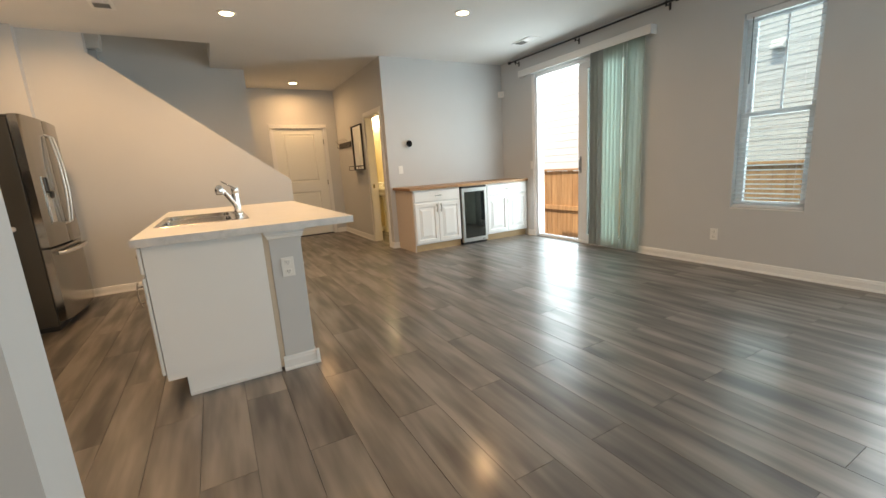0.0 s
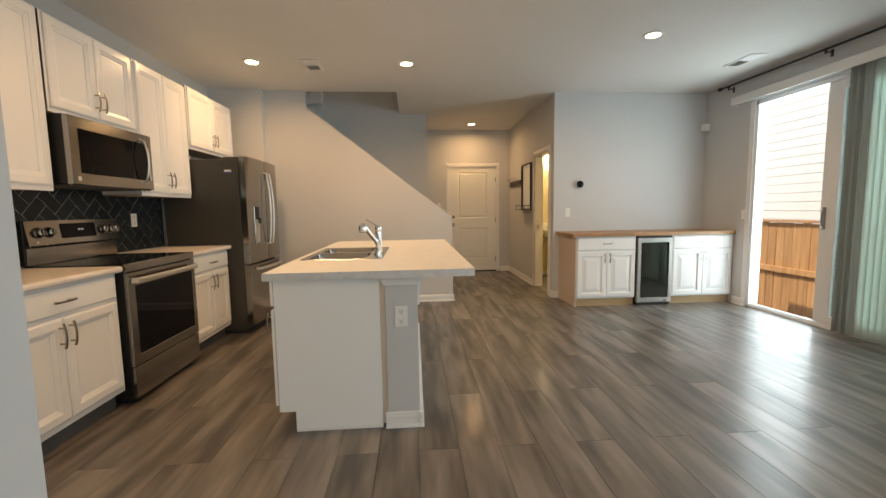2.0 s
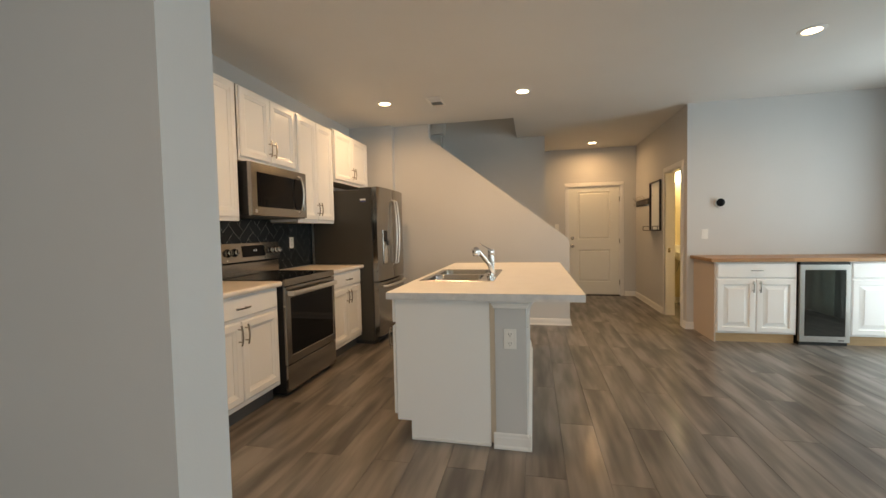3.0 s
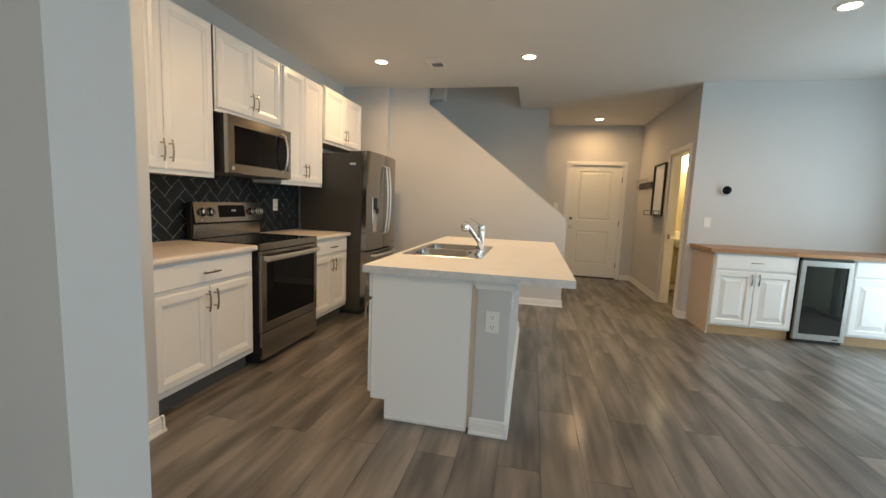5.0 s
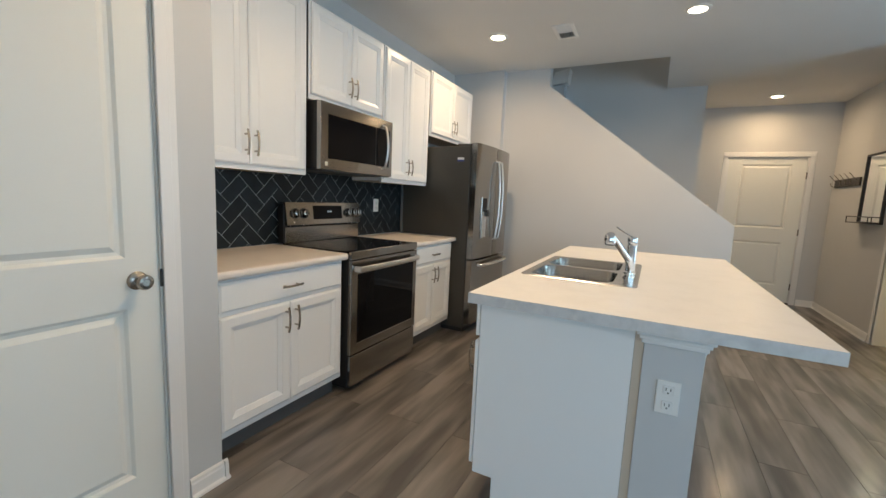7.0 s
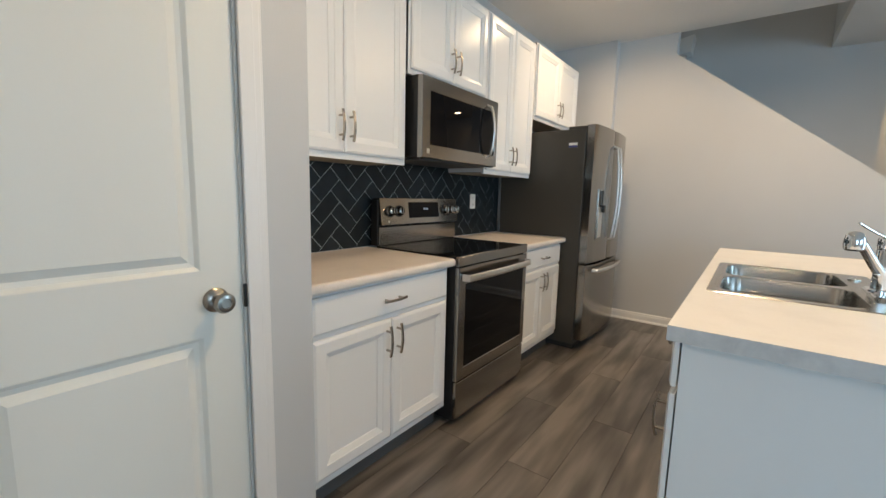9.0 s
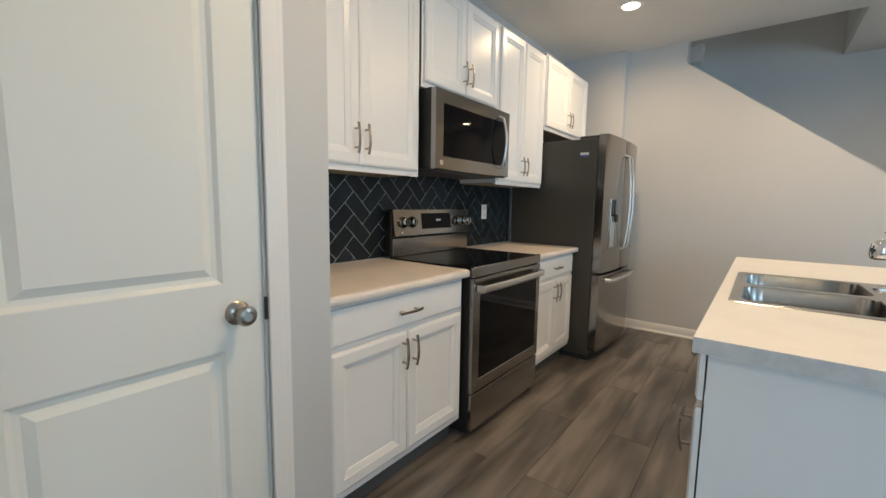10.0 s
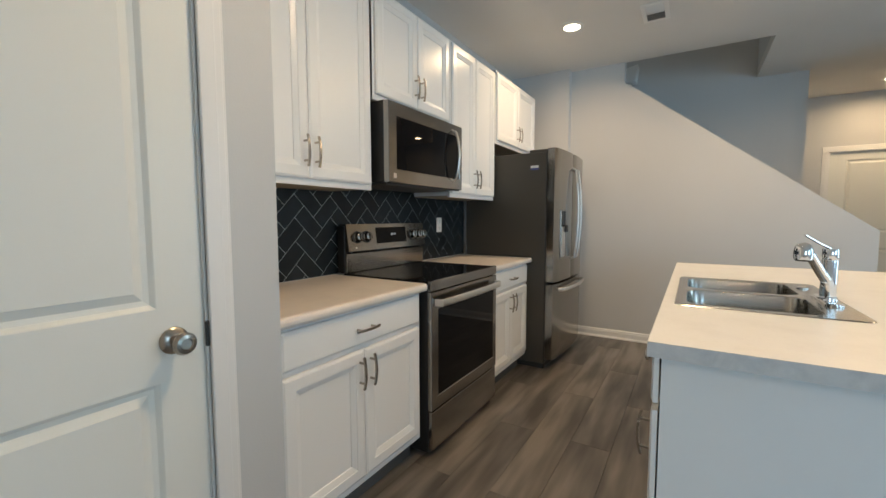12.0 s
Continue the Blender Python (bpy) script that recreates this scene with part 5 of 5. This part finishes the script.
part("glass", box(HX - 0.014, HX - 0.006, my0 + 0.016, my1 - 0.016, mz0 + 0.015, mz1 - 0.015), MIRROR, d, "silver mirror glass")
part("shelf", box(HX - 0.125, HX - 0.03, my0, my1, mz0, mz0 + 0.010, 0.002), BLACKMETAL, d)
bm = cyl((HX - 0.12, my0, mz0 + 0.07), (HX - 0.12, my1, mz0 + 0.07), 0.005, n=8)
for y in (my0 + 0.005, my1 - 0.005):
    cyl((HX - 0.12, y, mz0), (HX - 0.12, y, mz0 + 0.07), 0.005, n=8, bm=bm)
    cyl((HX - 0.12, y, mz0 + 0.07), (HX - 0.015, y, mz0 + 0.07), 0.005, n=8, bm=bm)
part("shelf_rail", bm, BLACKMETAL, d)
d = thing("coat_rack", (HX, 7.87, 1.68), "dark board coat rack with five metal hooks", "coat rack")
DARKWOOD = wood("charcoal_wood", (0.035, 0.033, 0.032), (0.075, 0.070, 0.066), (3, 2, 16), 0.6)
part("board", box(HX - 0.02, HX - 0.001, 7.50, 8.24, 1.635, 1.735, 0.003), DARKWOOD, d)
for k8 in range(5):
    y = 7.57 + k8 * 0.15
    bm = sweep([(HX - 0.02, y, 1.66), (HX - 0.05, y, 1.645), (HX - 0.075, y, 1.665), (HX - 0.078, y, 1.69)], 0.008, 0.008, 8, (0, 1, 0))
    sweep([(HX - 0.02, y, 1.70), (HX - 0.05, y, 1.73), (HX - 0.085, y, 1.775), (HX - 0.10, y, 1.785)], 0.008, 0.008, 8, (0, 1, 0), bm)
    part("hook", bm, NICKEL, d, "bright metal hook", smooth=True)

# ---- bathroom seen through the doorway ----
d = thing("pedestal_sink", (3.08, 7.5, 0), "white ceramic pedestal basin against the bathroom wall", "basin")
bm = bmesh.new()
rings = []
for sx, sy, z in ((0.10, 0.09, 0.0), (0.085, 0.075, 0.06), (0.07, 0.065, 0.35), (0.085, 0.08, 0.66), (0.10, 0.10, 0.70)):
    rings.append([bm.verts.new((3.08 + sx * math.cos(a), 7.56 + sy * math.sin(a), z)) for a in [2 * math.pi * k8 / 20 for k8 in range(20)]])
for a, b in zip(rings, rings[1:]):
    for k8 in range(20):
        bm.faces.new((a[k8], a[(k8 + 1) % 20], b[(k8 + 1) % 20], b[k8]))
bm.faces.new(rings[0])
bm.faces.new(rings[-1])
part("pedestal", bm, CERAMIC, d, smooth=True)
bm = bmesh.new()
rings = []
for s, z in ((0.45, 0.69), (0.80, 0.74), (0.97, 0.80), (1.0, 0.855), (0.98, 0.865), (0.86, 0.862), (0.74, 0.82), (0.5, 0.76), (0.05, 0.745)):
    pts = round_rect(3.08 - 0.27 * s, 3.08 + 0.27 * s, 7.535 - 0.21 * s, 7.535 + 0.21 * s, 0.09 * s)
    rings.append([bm.verts.new((x, y, z)) for x, y in pts])
for a, b in zip(rings, rings[1:]):
    for k8 in range(len(a)):
        bm.faces.new((a[k8], a[(k8 + 1) % len(a)], b[(k8 + 1) % len(a)], b[k8]))
bm.faces.new(rings[0][::-1])
bm.faces.new(rings[-1])
part("basin", bm, CERAMIC, d, smooth=True)
part("back_ledge", box(2.83, 3.33, 7.70, 7.748, 0.80, 0.96, 0.01), CERAMIC, d)
part("supply_pipe", sweep([(2.93, 7.74, 0.50), (2.93, 7.68, 0.52), (2.95, 7.66, 0.60), (2.97, 7.64, 0.72)], 0.016, 0.016, 8), CHROME, d, "chrome supply pipe")
d = thing("basin_faucet", (3.08, 7.66, 0.862), "small chrome basin faucet with two handles", "faucet")
bm = lathe((3.08, 7.66, 0.8625), [(0.02, 0), (0.016, 0.01), (0.013, 0.06), (0.001, 0.065)], 16)
sweep([(3.08, 7.66, 0.915), (3.08, 7.61, 0.93), (3.08, 7.565, 0.915)], 0.02, 0.016, 10, bm=bm)
part("spout", bm, CHROME, d, smooth=True)
for x in (3.0, 3.16):
    part("handle", lathe((x, 7.66, 0.8625), [(0.02, 0), (0.014, 0.015), (0.022, 0.03), (0.018, 0.05), (0.001, 0.052)], 16), CHROME, d, smooth=True)
d = thing("vanity_light", (3.08, 7.7, 2.1), "lit frosted glass vanity light on the bathroom wall", "wall light")
part("back_plate", box(2.75, 3.41, 7.715, 7.749, 2.07, 2.15, 0.004), NICKEL, d)
part("shade", box(2.78, 3.40, 7.60, 7.714, 1.99, 2.26, 0.03, 3), BATHBULB, d, "glowing frosted glass shade", smooth=True)
ceiling_lamp(3.2, 7.2, 2.6, 7.0, (1.0, 0.78, 0.45), 0.25, "bath_light")

# ---- herringbone backsplash ----
d = thing("backsplash", (LEFT, 3.4, 0.916), "dark slate herringbone tile backsplash with pale grout", "backsplash", kind="structure")
part("grout_bed", box(LEFT + 0.0005, LEFT + 0.0104, 2.197, 4.607, 0.9165, 1.431), GROUT, d, "pale grout bed")
part("edge_trim", box(LEFT + 0.0005, LEFT + 0.014, 4.607, 4.613, 0.9165, 1.384), STEEL, d, "thin metal edge trim")


def clip(poly, axis, limit, keep_more):
    res = []
    for a, b in zip(poly, poly[1:] + poly[:1]):
        ia, ib = (a[axis] >= limit) == keep_more, (b[axis] >= limit) == keep_more
        if ia:
            res.append(a)
        if ia != ib:
            s = (limit - a[axis]) / (b[axis] - a[axis])
            res.append((a[0] + (b[0] - a[0]) * s, a[1] + (b[1] - a[1]) * s))
    return res


TW, TL, TG = 0.0865, 0.173, 0.0011
c45 = math.sqrt(0.5)
full = {}
for i in range(-40, 40):
    for j in range(-40, 40):
        for lying in (True, False):
            # herringbone lattice: one lying and one standing tile a cell
            bx, by = i * TW + j * 2 * TW, i * TW - j * 2 * TW
            if lying:
                r = (bx, by, bx + TL, by + TW)
            else:
                r = (bx, by + TW, bx + TW, by + TW + TL)
            g = TG
            q = [(r[0] + g, r[1] + g), (r[2] - g, r[1] + g), (r[2] - g, r[3] - g), (r[0] + g, r[3] - g)]
            poly = [((px - py) * c45 + 3.214, (px + py) * c45 + 1.183) for px, py in q]
            if max(p[0] for p in poly) < 2.2 or min(p[0] for p in poly) > 4.605 or max(p[1] for p in poly) < 0.917 or min(p[1] for p in poly) > 1.43:
                continue
            for axis, limit, more in ((0, 2.199, True), (0, 4.6055, False), (1, 0.9185, True), (1, 1.4295, False)):
                poly = clip(poly, axis, limit, more)
                if len(poly) < 3:
                    break
            if len(poly) < 3:
                continue
            area = abs(sum(a[0] * b[1] - b[0] * a[1] for a, b in zip(poly, poly[1:] + poly[:1]))) / 2
            if area < 0.0001:
                continue
            part("tile", outline_slab(poly, LEFT + 0.002, LEFT + 0.0115, "x"), TILE, d)

# ---- floor planks ----
fl = thing("floor", (1.3, 2.5, 0), "grey-brown oak-look plank floor with fine joints", "floor", kind="structure")
part("subfloor", box(LEFT - T, RIGHT + 0.15, BACK - T, 8.49, -0.2, -0.0105), SLOT, fl, "dark subfloor")
PW, PL = 0.2088, 1.235
plank = None
random.seed(11)
rest = bmesh.new()
for r in range(34):
    x = 0.573 + (r - 13) * PW
    if x > RIGHT:
        break
    if x + PW < LEFT:
        continue
    y = (1.15 if r % 2 else 1.77) - 5 * PL
    while y < 8.4:
        if y > -2.2:
            if plank is None:
                ob = part("plank", box(0.0008, PW - 0.0008, 0.0008, PL - 0.0008, -0.010, 0.0, 0.0005, 1), PLANK, fl)
                plank = ob.data
            else:
                ob = new("plank", plank)
                ob.parent = fl
                ob.matrix_parent_inverse = BASE[fl].inverted()
            ob.matrix_basis = Matrix.Translation((x, y, 0))
        else:
            box(x + 0.0005, x + PW - 0.0005, y + 0.0006, y + PL - 0.0006, -0.010, 0.0, bm=rest)
        y += PL
tagged(part("plank_rest", rest, PLANK, fl), kind="stuff")
